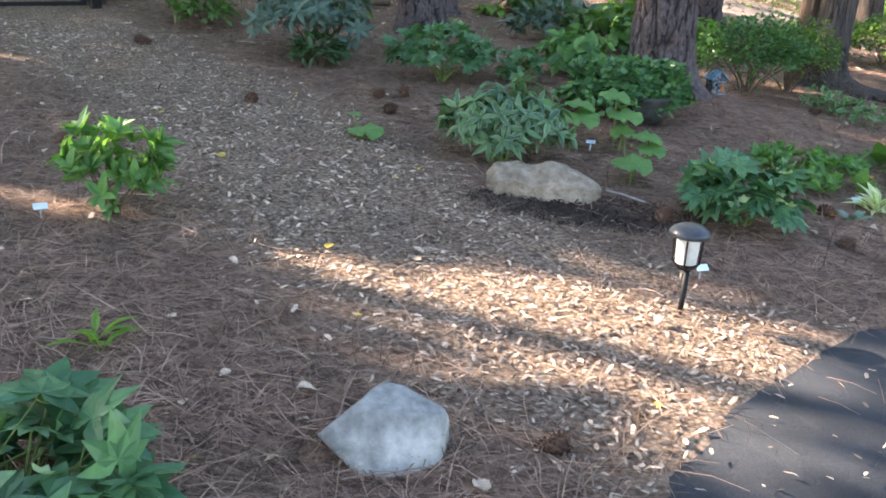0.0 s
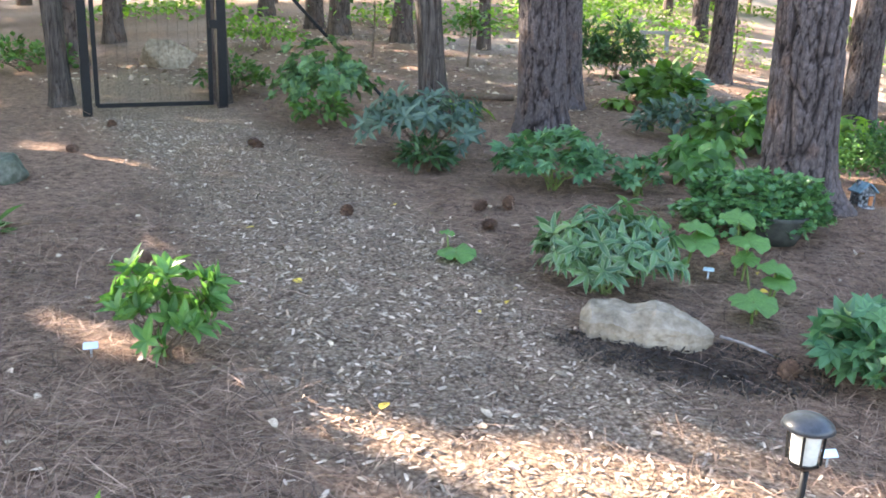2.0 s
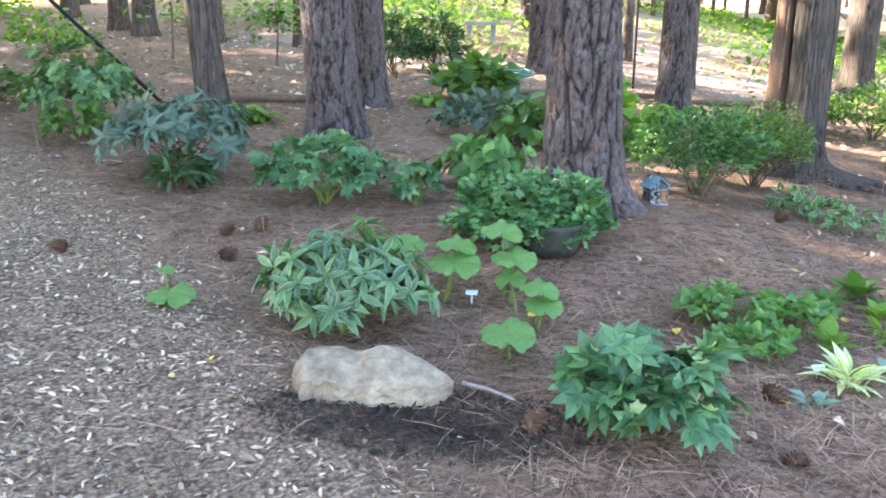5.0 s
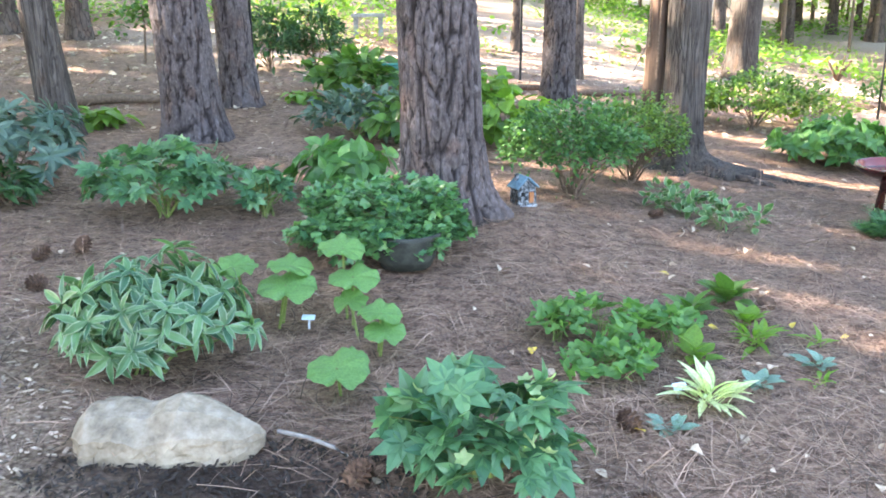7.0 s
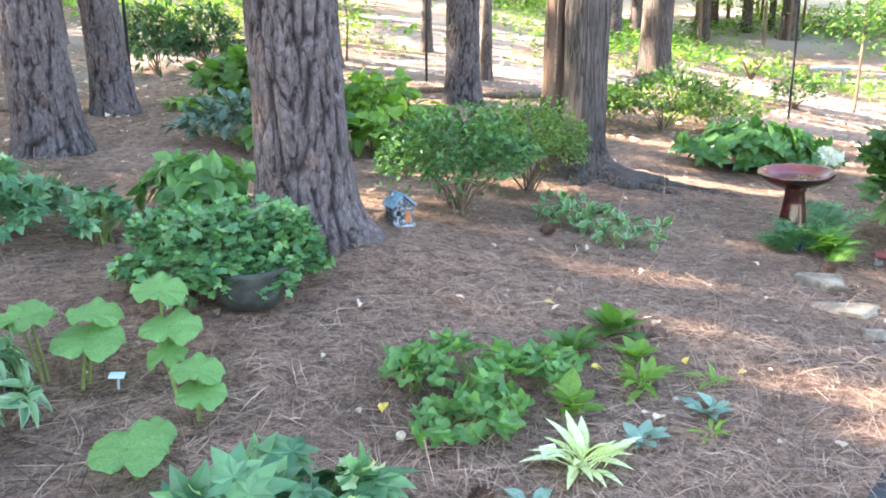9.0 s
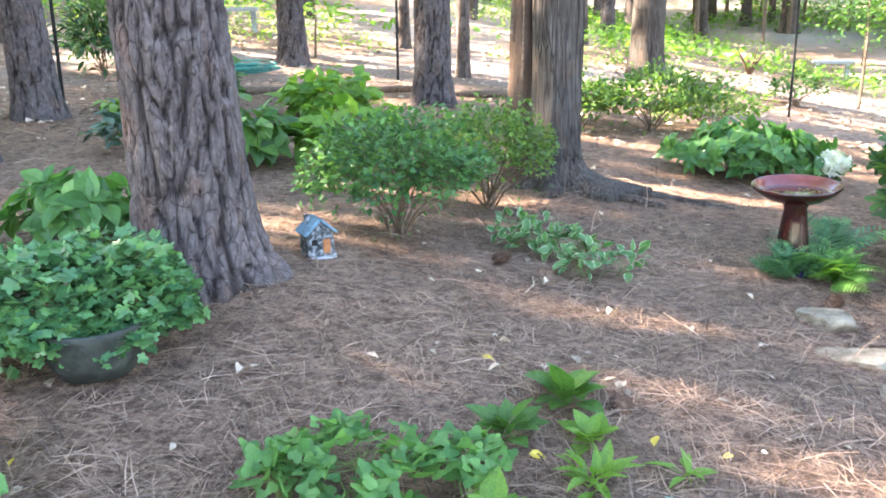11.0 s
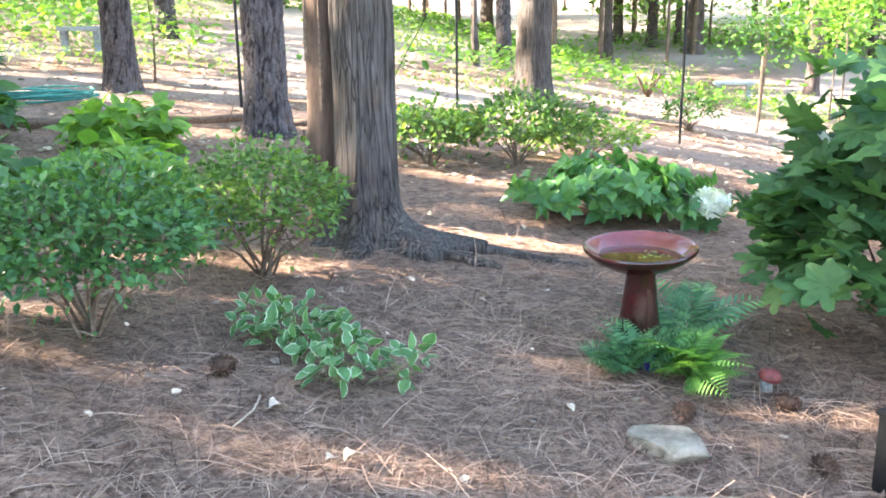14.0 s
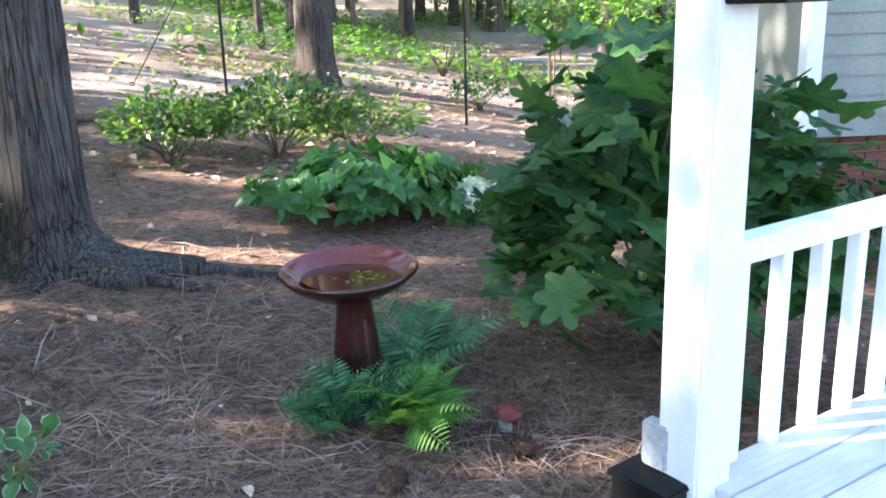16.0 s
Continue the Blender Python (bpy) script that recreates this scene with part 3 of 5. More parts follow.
def surface_z(x, y):
    """Ground height with its small bumps."""
    p = Vector((x, y, 0))
    d = float(near_line(x, y, [(-3, -3)] + DRIVE))
    return float(gz(x, y)) + (0.035 * noise.noise(p * 1.1) + 0.022 * noise.noise(p * 3.3) + 0.012 * noise.noise(p * 8)) * min(1, d / 0.4)


def build_driveway():
    edge = [(-9, -6)] + DRIVE + [(9, 5.5), (9, -6)]
    dense = []
    for (ax, ay), (bx, by) in zip(DRIVE, DRIVE[1:]):
        for k in range(6):
            t = k / 6
            dense.append((ax + (bx - ax) * t + 0.025 * rnd.gauss(0, 1), ay + (by - ay) * t + 0.025 * rnd.gauss(0, 1)))
    bm = bmesh.new()
    rows = []
    for (x, y) in dense:
        row = []
        for k in range(9):
            s = (k / 8) ** 1.5
            px, py = x + 2.2 * s * 1.6, y - 7 * s
            row.append(bm.verts.new((px, py, float(gz(px, py)) + (0.02 if k else -0.01))))
        rows.append(row)
    for a, b in zip(rows, rows[1:]):
        for k in range(8):
            bm.faces.new((a[k], a[k + 1], b[k + 1], b[k]))
    bmesh.ops.recalc_face_normals(bm, faces=bm.faces)
    me = bpy.data.meshes.new("driveway")
    bm.to_mesh(me)
    bm.free()
    me.materials.append(M["asphalt"])
    tagged(new("road", me), "dark asphalt driveway with a crumbled edge", "driveway", kind="structure")


build_driveway()


# ---------------------------------------------------------------- trees
# ground ellipses kept sunny by gaps cut into the added canopy
FLECKS = [(0.75, 2.58, 0.45, 0.1), (0.6, 2.95, 0.75, 0.3), (0.3, 3.32, 0.85, 0.14), (-1.0, 3.77, 0.75, 0.06), (0.85, 3.85, 0.7, 0.03), (-2.1, 4.2, 0.3, 0.05), (1.45, 3.45, 0.4, 0.06), (-2.0, 5.38, 0.35, 0.02),
          (3.35, 9.6, 0.45, 0.1), (4.3, 9.5, 0.35, 0.08), (2.4, 8.45, 0.3, 0.04), (4.0, 5.72, 0.2, 0.03), (5.2, 10.5, 0.6, 0.08), (6.5, 12.2, 1.2, 0.25), (7.25, 6.65, 0.5, 0.3), (-4.2, 7.5, 0.4, 0.03)]
SUN_H = np.array([SUN.x, SUN.y]) / math.hypot(SUN.x, SUN.y)


def in_fleck(p):
    """Whether a canopy leaf would shade one of the sun patches on the ground."""
    t = (p[:, 2] - 0.1) / SUN.z
    gx, gy = p[:, 0] - SUN.x * t, p[:, 1] - SUN.y * t
    hit = np.zeros(len(p), bool)
    for cx, cy, a, b in FLECKS:
        u = (gx - cx) * SUN_H[0] + (gy - cy) * SUN_H[1]
        v = -(gx - cx) * SUN_H[1] + (gy - cy) * SUN_H[0]
        hit |= (u / (a + 0.4)) ** 2 + (v / (b + 0.3)) ** 2 < 1
    # also thins the canopy at random, to let sun onto the far clearing
    far = rng.random(len(p)) < np.clip((gy - 12) / 4, 0, 1) * np.where(gx > 0.5, 0.82, 0.12)
    return hit | far


def crown_mesh(name, r, h, n, size, mat, at=None, seed=1):
    """Crown of leaf clumps with an uneven outline and gaps; at: place in the world, to leave openings for sun patches."""
    g = np.random.default_rng(seed)
    hubs = g.normal(size=(26, 3))
    hubs /= np.linalg.norm(hubs, axis=1, keepdims=True)
    hubs *= (0.35 + 0.65 * g.random((26, 1))) * np.array([r, r, h / 2])
    p = hubs[g.integers(0, 26, n)] + g.normal(size=(n, 3)) * np.array([r, r, h / 2]) * 0.24
    if at is not None:
        p = p[~in_fleck(p + np.array(at))]
    tv, tf = TEMPLATES["small"]
    R = frames(g.normal(size=(len(p), 3)) + np.array([0, 0, -0.3]), g.normal(size=(len(p), 3)) * 0.6 + np.array([0, 0, 1.0]))
    return Geo().many(tv, tf, R * (size * (0.6 + 0.8 * g.random((len(p), 1, 1)))), p).mesh(name, M[mat])


CROWNS = [crown_mesh("crown", 2.6, 5.5, 190, 0.55, "l_canopy", seed=s) for s in (3, 4, 5)]
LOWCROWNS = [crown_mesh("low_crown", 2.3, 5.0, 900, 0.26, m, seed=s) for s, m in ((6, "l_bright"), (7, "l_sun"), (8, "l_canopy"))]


def trunk_mesh(name, r, height, lean, mat, kind, sides=72, fine=0.025, flare=0.35, roots=(), seed=0, fine_to=4.0):
    """Tapered trunk; pine: plates with furrows, grey: shallow ripples. roots: (direction in degrees, length, height)."""
    zs = [-0.25]
    while zs[-1] < height:
        z = zs[-1]
        zs.append(z + (fine if z < fine_to else 0.6))
    V, ridge = [], []
    for z in zs:
        zc = max(z, 0)
        taper = (1 - 0.55 * zc / height) * (1 + flare * math.exp(-zc / 0.22))
        ox, oy = lean[0] * zc, lean[1] * zc
        for s in range(sides):
            a = 2 * math.pi * s / sides
            ca, sa = math.cos(a), math.sin(a)
            rr = r * taper
            for ra, rl, rh in roots:
                da = (a - radians(ra) + math.pi) % (2 * math.pi) - math.pi
                rr += rl * math.exp(-(da / 0.33) ** 2) * math.exp(-zc / rh)
            q = 1.0
            if z < fine_to + 0.7:
                if kind == "pine":
                    w = noise.noise(Vector((ca * 3, sa * 3, z * 3 + seed))) * 0.5 + noise.noise(Vector((ca * 7, sa * 7, z * 8))) * 0.3
                    d, _ = noise.voronoi(Vector((ca * r * 12 + w, sa * r * 12 + w, z * 2.3 + w * 1.3 + seed * 5)))
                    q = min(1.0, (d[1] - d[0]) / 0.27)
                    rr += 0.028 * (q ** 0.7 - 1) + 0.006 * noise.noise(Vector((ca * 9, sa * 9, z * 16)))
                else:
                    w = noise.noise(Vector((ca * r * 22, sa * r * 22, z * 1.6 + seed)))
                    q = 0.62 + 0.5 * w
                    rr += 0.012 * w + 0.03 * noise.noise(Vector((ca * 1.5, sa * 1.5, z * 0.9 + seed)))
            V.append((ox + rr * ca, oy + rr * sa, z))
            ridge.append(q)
    n = len(zs)
    F = [(i * sides + s, i * sides + (s + 1) % sides, (i + 1) * sides + (s + 1) % sides, (i + 1) * sides + s) for i in range(n - 1) for s in range(sides)]
    me = Geo().add(V, F).mesh(name, M[mat], True)
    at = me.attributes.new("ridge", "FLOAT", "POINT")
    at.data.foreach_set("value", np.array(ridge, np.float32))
    return me


def tree(name, label, x, y, r, height, lean=(0, 0), mat="pine", kind="pine", crown=None, group="", **kw):
    top = thing(name, x, y, label, "tree", group)
    part("trunk", trunk_mesh("trunk", r, height, lean, mat, kind, **kw), top)
    limb = Geo().tube([(0, 0, 0), (1.1, 0, 0.5), (2.2, 0, 0.8)], r * 0.22, 0.015, 5).mesh("limb", M[mat])
    for k in range(7):
        z = height * (0.6 + 0.05 * k)
        part("limb", limb, top, pose(lean[0] * z, lean[1] * z, z, 0, 0, k * 137.5))
    part("crown", crown or CROWNS[int(abs(x * 7 + y)) % 3], top, pose(lean[0] * height * 0.85, lean[1] * height * 0.85, height * 0.86))
    return top


PINE = "tall pine with thick plated grey-brown bark"
tree("pine_tree", PINE + " rising behind the ivy planter", 1.80, 7.66, 0.27, 15, (-0.03, 0.01), sides=120, fine=0.02, seed=1, roots=((-20, 0.1, 0.12), (200, 0.06, 0.1), (285, 0.05, 0.12)))
tree("pine_tree", PINE, -0.38, 10.65, 0.275, 15, (-0.06, 0.0), sides=96, seed=2, fine_to=3.2)
tree("pine_tree", PINE, -0.2, 12.5, 0.21, 15, (-0.05, 0.01), sides=84, seed=3, fine_to=3)
tree("pine_tree", PINE + ", sun on one side", 3.88, 14.0, 0.225, 15, (0.01, 0.0), sides=84, seed=4, fine_to=3)
tree("pine_tree", PINE, 2.22, 16.52, 0.2, 14, (0.0, 0.0), sides=64, fine=0.035, seed=5, fine_to=3)
tree("pine_tree", PINE, 2.45, 22.9, 0.2, 14, sides=48, fine=0.04, seed=6, fine_to=3)
tree("broadleaf_tree", "smooth grey leaning trunk among the shrubs", -1.62, 10.6, 0.165, 12, (-0.1, 0.02), "beech", "grey", sides=48, seed=7, fine_to=3)
beech = tree("broadleaf_tree", "broad grey-brown trunk with flaring surface roots", 4.31, 10.3, 0.2, 14, (0.02, 0.0), "beech", "grey", sides=110, fine=0.03, seed=8, flare=0.25,
             roots=((-18, 0.55, 0.07), (-52, 0.3, 0.14), (195, 0.2, 0.1), (250, 0.18, 0.12), (100, 0.2, 0.1)))
g = Geo()
for a, l, r0 in ((-20, 1.2, 0.036), (-38, 0.7, 0.045)):
    ca, sa = math.cos(radians(a)), math.sin(radians(a))
    pts = []
    for k in range(8):
        s = 0.25 + l * k / 7
        px, py = s * ca + 0.05 * math.sin(k * 1.3), s * sa + 0.04 * math.sin(k * 2.1)
        pts.append((px, py, float(gz(4.31 + px, 10.3 + py) - gz(4.31, 10.3)) + 0.07 * (1 - k / 7) - 0.005))
    g.tube(pts, r0 * 1.4, 0.02, 9)
root = g.mesh("surface_root", M["beech"], True)
root.attributes.new("ridge", "FLOAT", "POINT").data.foreach_set("value", np.ones(len(root.vertices), np.float32))
part("surface_root", root, beech)
dead = thing("dead_trunk", 4.08, 10.47, "dead brown split trunk leaning against a grey tree", "tree trunk")
part("trunk", trunk_mesh("trunk", 0.11, 6, (0.012, 0), "scar", "grey", sides=32, fine=0.05, seed=9, fine_to=3), dead)
for k in range(9):
    a, z0, l = 200 + 22 * k, 0.2 + 0.31 * (k * 3 % 7), 0.5 + 0.1 * (k % 4)
    ca, sa = math.cos(radians(a)) * 0.115, math.sin(radians(a)) * 0.115
    part("bark_strip", Geo().tube([(ca, sa, z0), (ca * 1.06 + 0.006 * z0, sa * 1.06, z0 + l * 0.5), (ca * 1.2 + 0.012 * z0, sa * 1.2, z0 + l)], 0.016, 0.006, 5).mesh("bark_strip", M["twig"]), dead, label="peeling strip of bark")
t6 = tree("broadleaf_tree", "broad grey trunk with a sunlit flank", 8.43, 18.62, 0.30, 14, (0.02, 0.0), "beech", "grey", sides=48, fine=0.06, seed=10, fine_to=3)
tree("pine_tree", PINE + ", slim and reddish", 10.15, 25.57, 0.19, 14, (0.0, 0.0), sides=40, fine=0.06, seed=11, fine_to=3)
tree("broadleaf_tree", "gnarled grey trunk beside the garden gate", -6.15, 10.22, 0.12, 11, (-0.03, 0.0), "beech", "grey", sides=40, fine=0.04, seed=12, fine_to=3)
tree("broadleaf_tree", "gnarled grey trunk beside the garden gate", -4.42, 10.95, 0.11, 11, (-0.03, 0.0), "beech", "grey", sides=40, fine=0.04, seed=13, fine_to=3)
for t in ((4.67, 16.31, 0.1), (6.69, 25.78, 0.1), (4.03, 36.08, 0.36), (28.5, 54.6, 0.36), (19.5, 33.0, 0.31), (4.15, 19.27, 0.1), (-6.33, 20.32, 0.2), (-5.43, 19.33, 0.22),
          (-2.10, 18.12, 0.12), (17.82, 24.14, 0.17), (-3.84, 18.42, 0.2), (8.65, 22.9, 0.07), (21.5, 22.5, 0.16)):
    tree("woodland_tree", "slender grey-brown woodland trunk", t[0], t[1], t[2], 12 + rnd.random() * 3, (rnd.gauss(0, 0.015), rnd.gauss(0, 0.015)), "farbark", "grey", sides=20, fine=0.15, fine_to=3, seed=t[0], group="woodland trees")

# trees to the side, mostly unseen, added so that their crowns shade the garden
k = 0
for gx in range(8):
    for gy in range(7):
        x, y = -39.9 + gx * 4.3 + rnd.gauss(0, 0.7), 4 + gy * 4.6 + rnd.gauss(0, 0.7)
        h = 11 + rnd.random() * 2
        k += 1
        r, ch = 3.3, 7.5
        zc = h * 0.8
        cm = crown_mesh("crown", r, ch, 1150, 0.42, "l_canopy", (x, y, float(gz(x, y)) + zc), 100 + k)
        top = thing("woodland_tree", x, y, "tall woodland tree with a leafy spreading crown, added for shade", "tree", "woodland trees")
        part("trunk", trunk_mesh("trunk", 0.2, h, (0, 0), "farbark", "grey", sides=16, fine=0.3, fine_to=3, seed=k), top)
        part("crown", cm, top, pose(0, 0, zc))

# more unseen trees, placed only to keep the near left ground in shade
for x, y, h in ((-14.6, 8.8, 10.6), (-17.2, 10.4, 11.5), (-12.2, 8.6, 9.5), (-19.5, 9.2, 11.5)):
    k += 1
    top = thing("woodland_tree", x, y, "unseen tall tree with a dense leafy crown, added for shade", "tree", "woodland trees")
    part("trunk", trunk_mesh("trunk", 0.2, h * 0.75, (0, 0), "farbark", "grey", sides=16, fine=0.3, fine_to=3, seed=k), top)
    part("crown", crown_mesh("crown", 2.4, 6.0, 2100, 0.42, "l_canopy", (x, y, float(gz(x, y)) + h * 0.8), 200 + k), top, pose(0, 0, h * 0.8))

# leafy woods to the right and far behind
for i in range(74):
    y = 31 + 28 * rnd.random()
    x = (2 + 44 * rnd.random()) if i % 5 > 1 else -26 + 27 * rnd.random()
    top = thing("woodland_tree", x, y + 0.25 * max(0, 14 - x), "young woodland tree with bright low foliage", "tree", "distant woods", rz=rnd.random() * 360)
    part("trunk", Geo().tube([(0, 0, -0.1), (0.05, 0, 3), (0, 0.1, 8)], 0.09, 0.03, 8).mesh("trunk", M["twig"]), top)
    part("crown", LOWCROWNS[i % 3], top, pose(0, 0, 4.6 + 1.5 * rnd.random()))
    part("crown", LOWCROWNS[(i + 1) % 3], top, pose(0.5, 0.3, 7.5 + rnd.random(), 0, 0, 90))

for i in range(34):
    y, x = 25 + 18 * rnd.random(), 13 + 34 * rnd.random()
    top = thing("woodland_tree", x, y, "young woodland tree with bright low foliage", "tree", "distant woods", rz=rnd.random() * 360)
    part("trunk", Geo().tube([(0, 0, -0.1), (0.05, 0, 2), (0, 0.1, 5)], 0.06, 0.02, 8).mesh("trunk", M["twig"]), top)
    part("crown", LOWCROWNS[i % 2], top, pose(0, 0, 2.6 + 1.6 * rnd.random()) @ Matrix.Diagonal((0.8, 0.8, 0.75, 1)))

# far woods
far_trunk = [trunk_mesh("far_trunk", r, 13, (0.01, 0), "farbark", "grey", sides=12, fine=0.4, fine_to=3, seed=r) for r in (0.14, 0.2, 0.28)]
for i in range(56):
    y = 30 + 40 * rnd.random() ** 1.3
    x = -0.55 * y + 1.75 * y * rnd.random()
    top = thing("woodland_tree", x, y, "distant slim woodland tree in leaf", "tree", "distant woods", rz=rnd.random() * 360)
    part("trunk", far_trunk[i % 3], top)
    part("crown", CROWNS[i % 3], top, pose(0, 0, 11))
    if i % 2 == 0 or x > 14:
        part("crown", LOWCROWNS[i % 3], top, pose(rnd.gauss(0, 0.5), rnd.gauss(0, 0.5), 3.4 + rnd.random() * 3, 0, 0, rnd.random() * 360))


def sapling(x, y, h, n, mat, seed, spread=0.9):
    g = np.random.default_rng(seed)
    top = thing("sapling", x, y, "thin young tree with airy bright green leaves", "sapling", "saplings")
    part("stem", Geo().tube([(0, 0, -0.05), (0.04, 0, h * 0.5), (0, 0.05, h)], 0.022, 0.006, 6).mesh("stem", M["twig"]), top)
    p = g.normal(size=(n, 3)) * np.array([spread, spread, h * 0.22]) * 0.6 + np.array([0, 0, h * 0.68])
    tv, tf = TEMPLATES["broad"]
    part("foliage", Geo().many(tv, tf, frames(g.normal(size=(n, 3)) * np.array([1, 1, 0.4]), g.normal(size=(n, 3)) * 0.3 + np.array([0, 0, 1.0])) * (0.11 * (0.6 + 0.8 * g.random((n, 1, 1)))), p).mesh("foliage", M[mat]), top)


for i, (x, y, h, n, m) in enumerate(((13.87, 20.34, 2.6, 340, "l_mid"), (17.16, 34.82, 2.2, 200, "l_bright"), (2.55, 17.35, 1.2, 70, "l_sun"), (17.53, 25.74, 2.4, 380, "l_mid"),
                                     (22.34, 27.84, 3.5, 700, "l_bright"), (22.76, 26.18, 3.2, 700, "l_sun"), (-2.03, 15.60, 1.1, 220, "l_mid"), (-3.78, 15.88, 1.6, 120, "l_mid"),
                                     (13.5, 17.5, 3.2, 700, "l_bright"), (16, 21, 3.6, 800, "l_bright"))):
    sapling(x, y, h, n, m, 60 + i, 0.45 if h < 1.5 else 0.9)



# ---------------------------------------------------------------- rocks
def rock(name, label, x, y, sx, sy, sz, rz, mat, seed, flat=0.5, sub=4, tilt=0, sink=0.03):
    """Angular fieldstone: a ball cut by random planes, roughened."""
    r = random.Random(seed)
    bm = bmesh.new()
    bmesh.ops.create_icosphere(bm, subdivisions=sub, radius=1)
    planes = [(Vector((r.gauss(0, 1), r.gauss(0, 1), r.gauss(0, 0.7))).normalized(), 0.55 + 0.3 * r.random()) for _ in range(13)]
    planes += [(Vector((r.gauss(0, 0.12), r.gauss(0, 0.12), 1)).normalized(), flat)]
    for v in bm.verts:
        p = v.co.copy()
        for n, d in planes:
            k = p.dot(n) - d
            if k > 0:
                p -= n * k
        p += p.normalized() * (0.03 * noise.noise(p * 3 + Vector((seed, 0, 0))) + 0.022 * noise.noise(p * 9) + 0.012 * noise.noise(p * 24))
        v.co = Vector((p.x * sx, p.y * sy, p.z * sz))
    me = bpy.data.meshes.new(name)
    bm.to_mesh(me)
    bm.free()
    me.materials.append(M[mat])
    me.polygons.foreach_set("use_smooth", [True] * len(me.polygons))
    ob = new(name, me)
    ob.matrix_basis = pose(x, y, float(gz(x, y)) + sz * 0.35 - sink, tilt, 0, rz)
    return tagged(ob, label, "rock")


def ledge_rock(label, x, y, length, rz, mat, seed):
    """Long stone with a sloping flat top, a blunt end and a pointed end, and an undercut front."""
    rings, n = 40, 42
    V, F = [], []
    for i in range(rings + 1):
        s = i / rings
        top = float(np.interp(s, [0, 0.06, 0.3, 0.4, 0.55, 0.75, 1], [0.15, 0.2, 0.2, 0.19, 0.23, 0.185, 0.09]))
        low = float(np.interp(s, [0, 0.3, 0.6, 0.85, 1], [-0.05, -0.08, -0.06, -0.03, 0.05]))
        front = float(np.interp(s, [0, 0.08, 0.5, 0.8, 1], [-0.07, -0.16, -0.15, -0.11, -0.015]))
        brow = float(np.interp(s, [0, 0.25, 0.36, 0.6, 1], [0.12, 0.15, 0.1, 0.135, 0.09]))
        back = float(np.interp(s, [0, 0.1, 0.6, 1], [0.06, 0.16, 0.15, 0.015]))
        sec = [(front * 0.8, low), (front, (low + brow) / 2), (front * 0.97, brow), (front * 0.35, top * 0.93), (back * 0.4, top), (back, top * 0.8), (back * 1.05, low)]
        for k in range(n):
            q = k / n * len(sec)
            a, b, w = sec[int(q)], sec[(int(q) + 1) % len(sec)], q - int(q)
            p = Vector(((s - 0.5) * length, a[0] + (b[0] - a[0]) * w, a[1] + (b[1] - a[1]) * w))
            d = Vector((noise.noise(p * 9 + Vector((seed, 0, 0))), noise.noise(p * 9 + Vector((0, seed, 0))), noise.noise(p * 9 + Vector((0, 0, seed)))))
            p += d * 0.013 + Vector((0, 1, 1)) * (0.007 * noise.noise(Vector((p.x * 14, p.y * 30, p.z * 60))) + 0.004 * noise.noise(p * 70))
            V.append(tuple(p))
    F = [(i * n + k, i * n + (k + 1) % n, (i + 1) * n + (k + 1) % n, (i + 1) * n + k) for i in range(rings) for k in range(n)]
    F += [tuple(range(n)), tuple(rings * n + k for k in reversed(range(n)))]
    me = Geo().add(V, F).mesh("rock", M[mat])
    ob = new("rock", me)
    ob.matrix_basis = pose(x, y, float(gz(x, y)) - 0.025, 0, 0, rz)
    return tagged(ob, label, "rock")


ledge_rock("long flat-topped buff sandstone rock beside the chip path", 0.58, 4.98, 0.68, -4, "rock", 5)
rock("rock", "chunky pale grey fieldstone lying in pine straw", -0.15, 2.29, 0.26, 0.2, 0.17, 5, "greyrock", 23, 0.85, sink=0.03)
rock("rock", "low grey stone at the border's near edge", -0.2, 1.84, 0.16, 0.12, 0.08, 10, "rock", 12, 0.6)
rock("rock", "low mossy grey stone by the path", -4.53, 6.77, 0.35, 0.25, 0.22, 10, "mossrock", 13, 0.6)
rock("boulder", "large weathered boulder beyond the gate", -6.7, 14.0, 0.55, 0.4, 0.42, 5, "rock", 14, 0.7)
rock("rock", "pale stepping stone near the birdbath", 5.06, 7.50, 0.2, 0.15, 0.10, -30, "rock", 15, 0.5)
rock("stepping_stone", "flat pale stepping stone set in the straw", 4.93, 7.08, 0.24, 0.16, 0.05, -20, "rock", 16, 0.5)
rock("stepping_stone", "flat pale stepping stone set in the straw", 4.92, 6.68, 0.15, 0.13, 0.05, 15, "rock", 17, 0.5)



# ---------------------------------------------------------------- border plants
HELL = "hellebore clump with dark fingered leaves"
shrub("rhododendron", "rounded light-leaved shrub beside the gate", "shrub", -2.9, 10.35, 0.55, 0.45, 0.85, 1100, "ovate", 0.11, "l_rhodo", seed=21, whorls=8)
shrub("shrub", "sprawling blue-green shrub on bare stems", "shrub", -1.35, 8.6, 0.62, 0.5, 0.66, 620, "narrow", 0.14, "l_blue", seed=22, low=0.25, whorls=7, droop=0.15)
shrub("shrub", "low dark evergreen shrub", "shrub", -1.25, 8.2, 0.22, 0.2, 0.3, 260, "narrow", 0.12, "l_dark", seed=23)
shrub("hellebore", HELL, "plant", -0.08, 7.95, 0.48, 0.36, 0.5, 190, "palm", 0.105, "l_hell", seed=24, stem_mat="stem", group="hellebores", flowers=(6, 0.034, "flower_green"))
shrub("hellebore", "small dark hellebore clump", "plant", 0.6, 7.8, 0.18, 0.16, 0.32, 50, "palm", 0.09, "l_hell", seed=25, stem_mat="stem", group="hellebores")
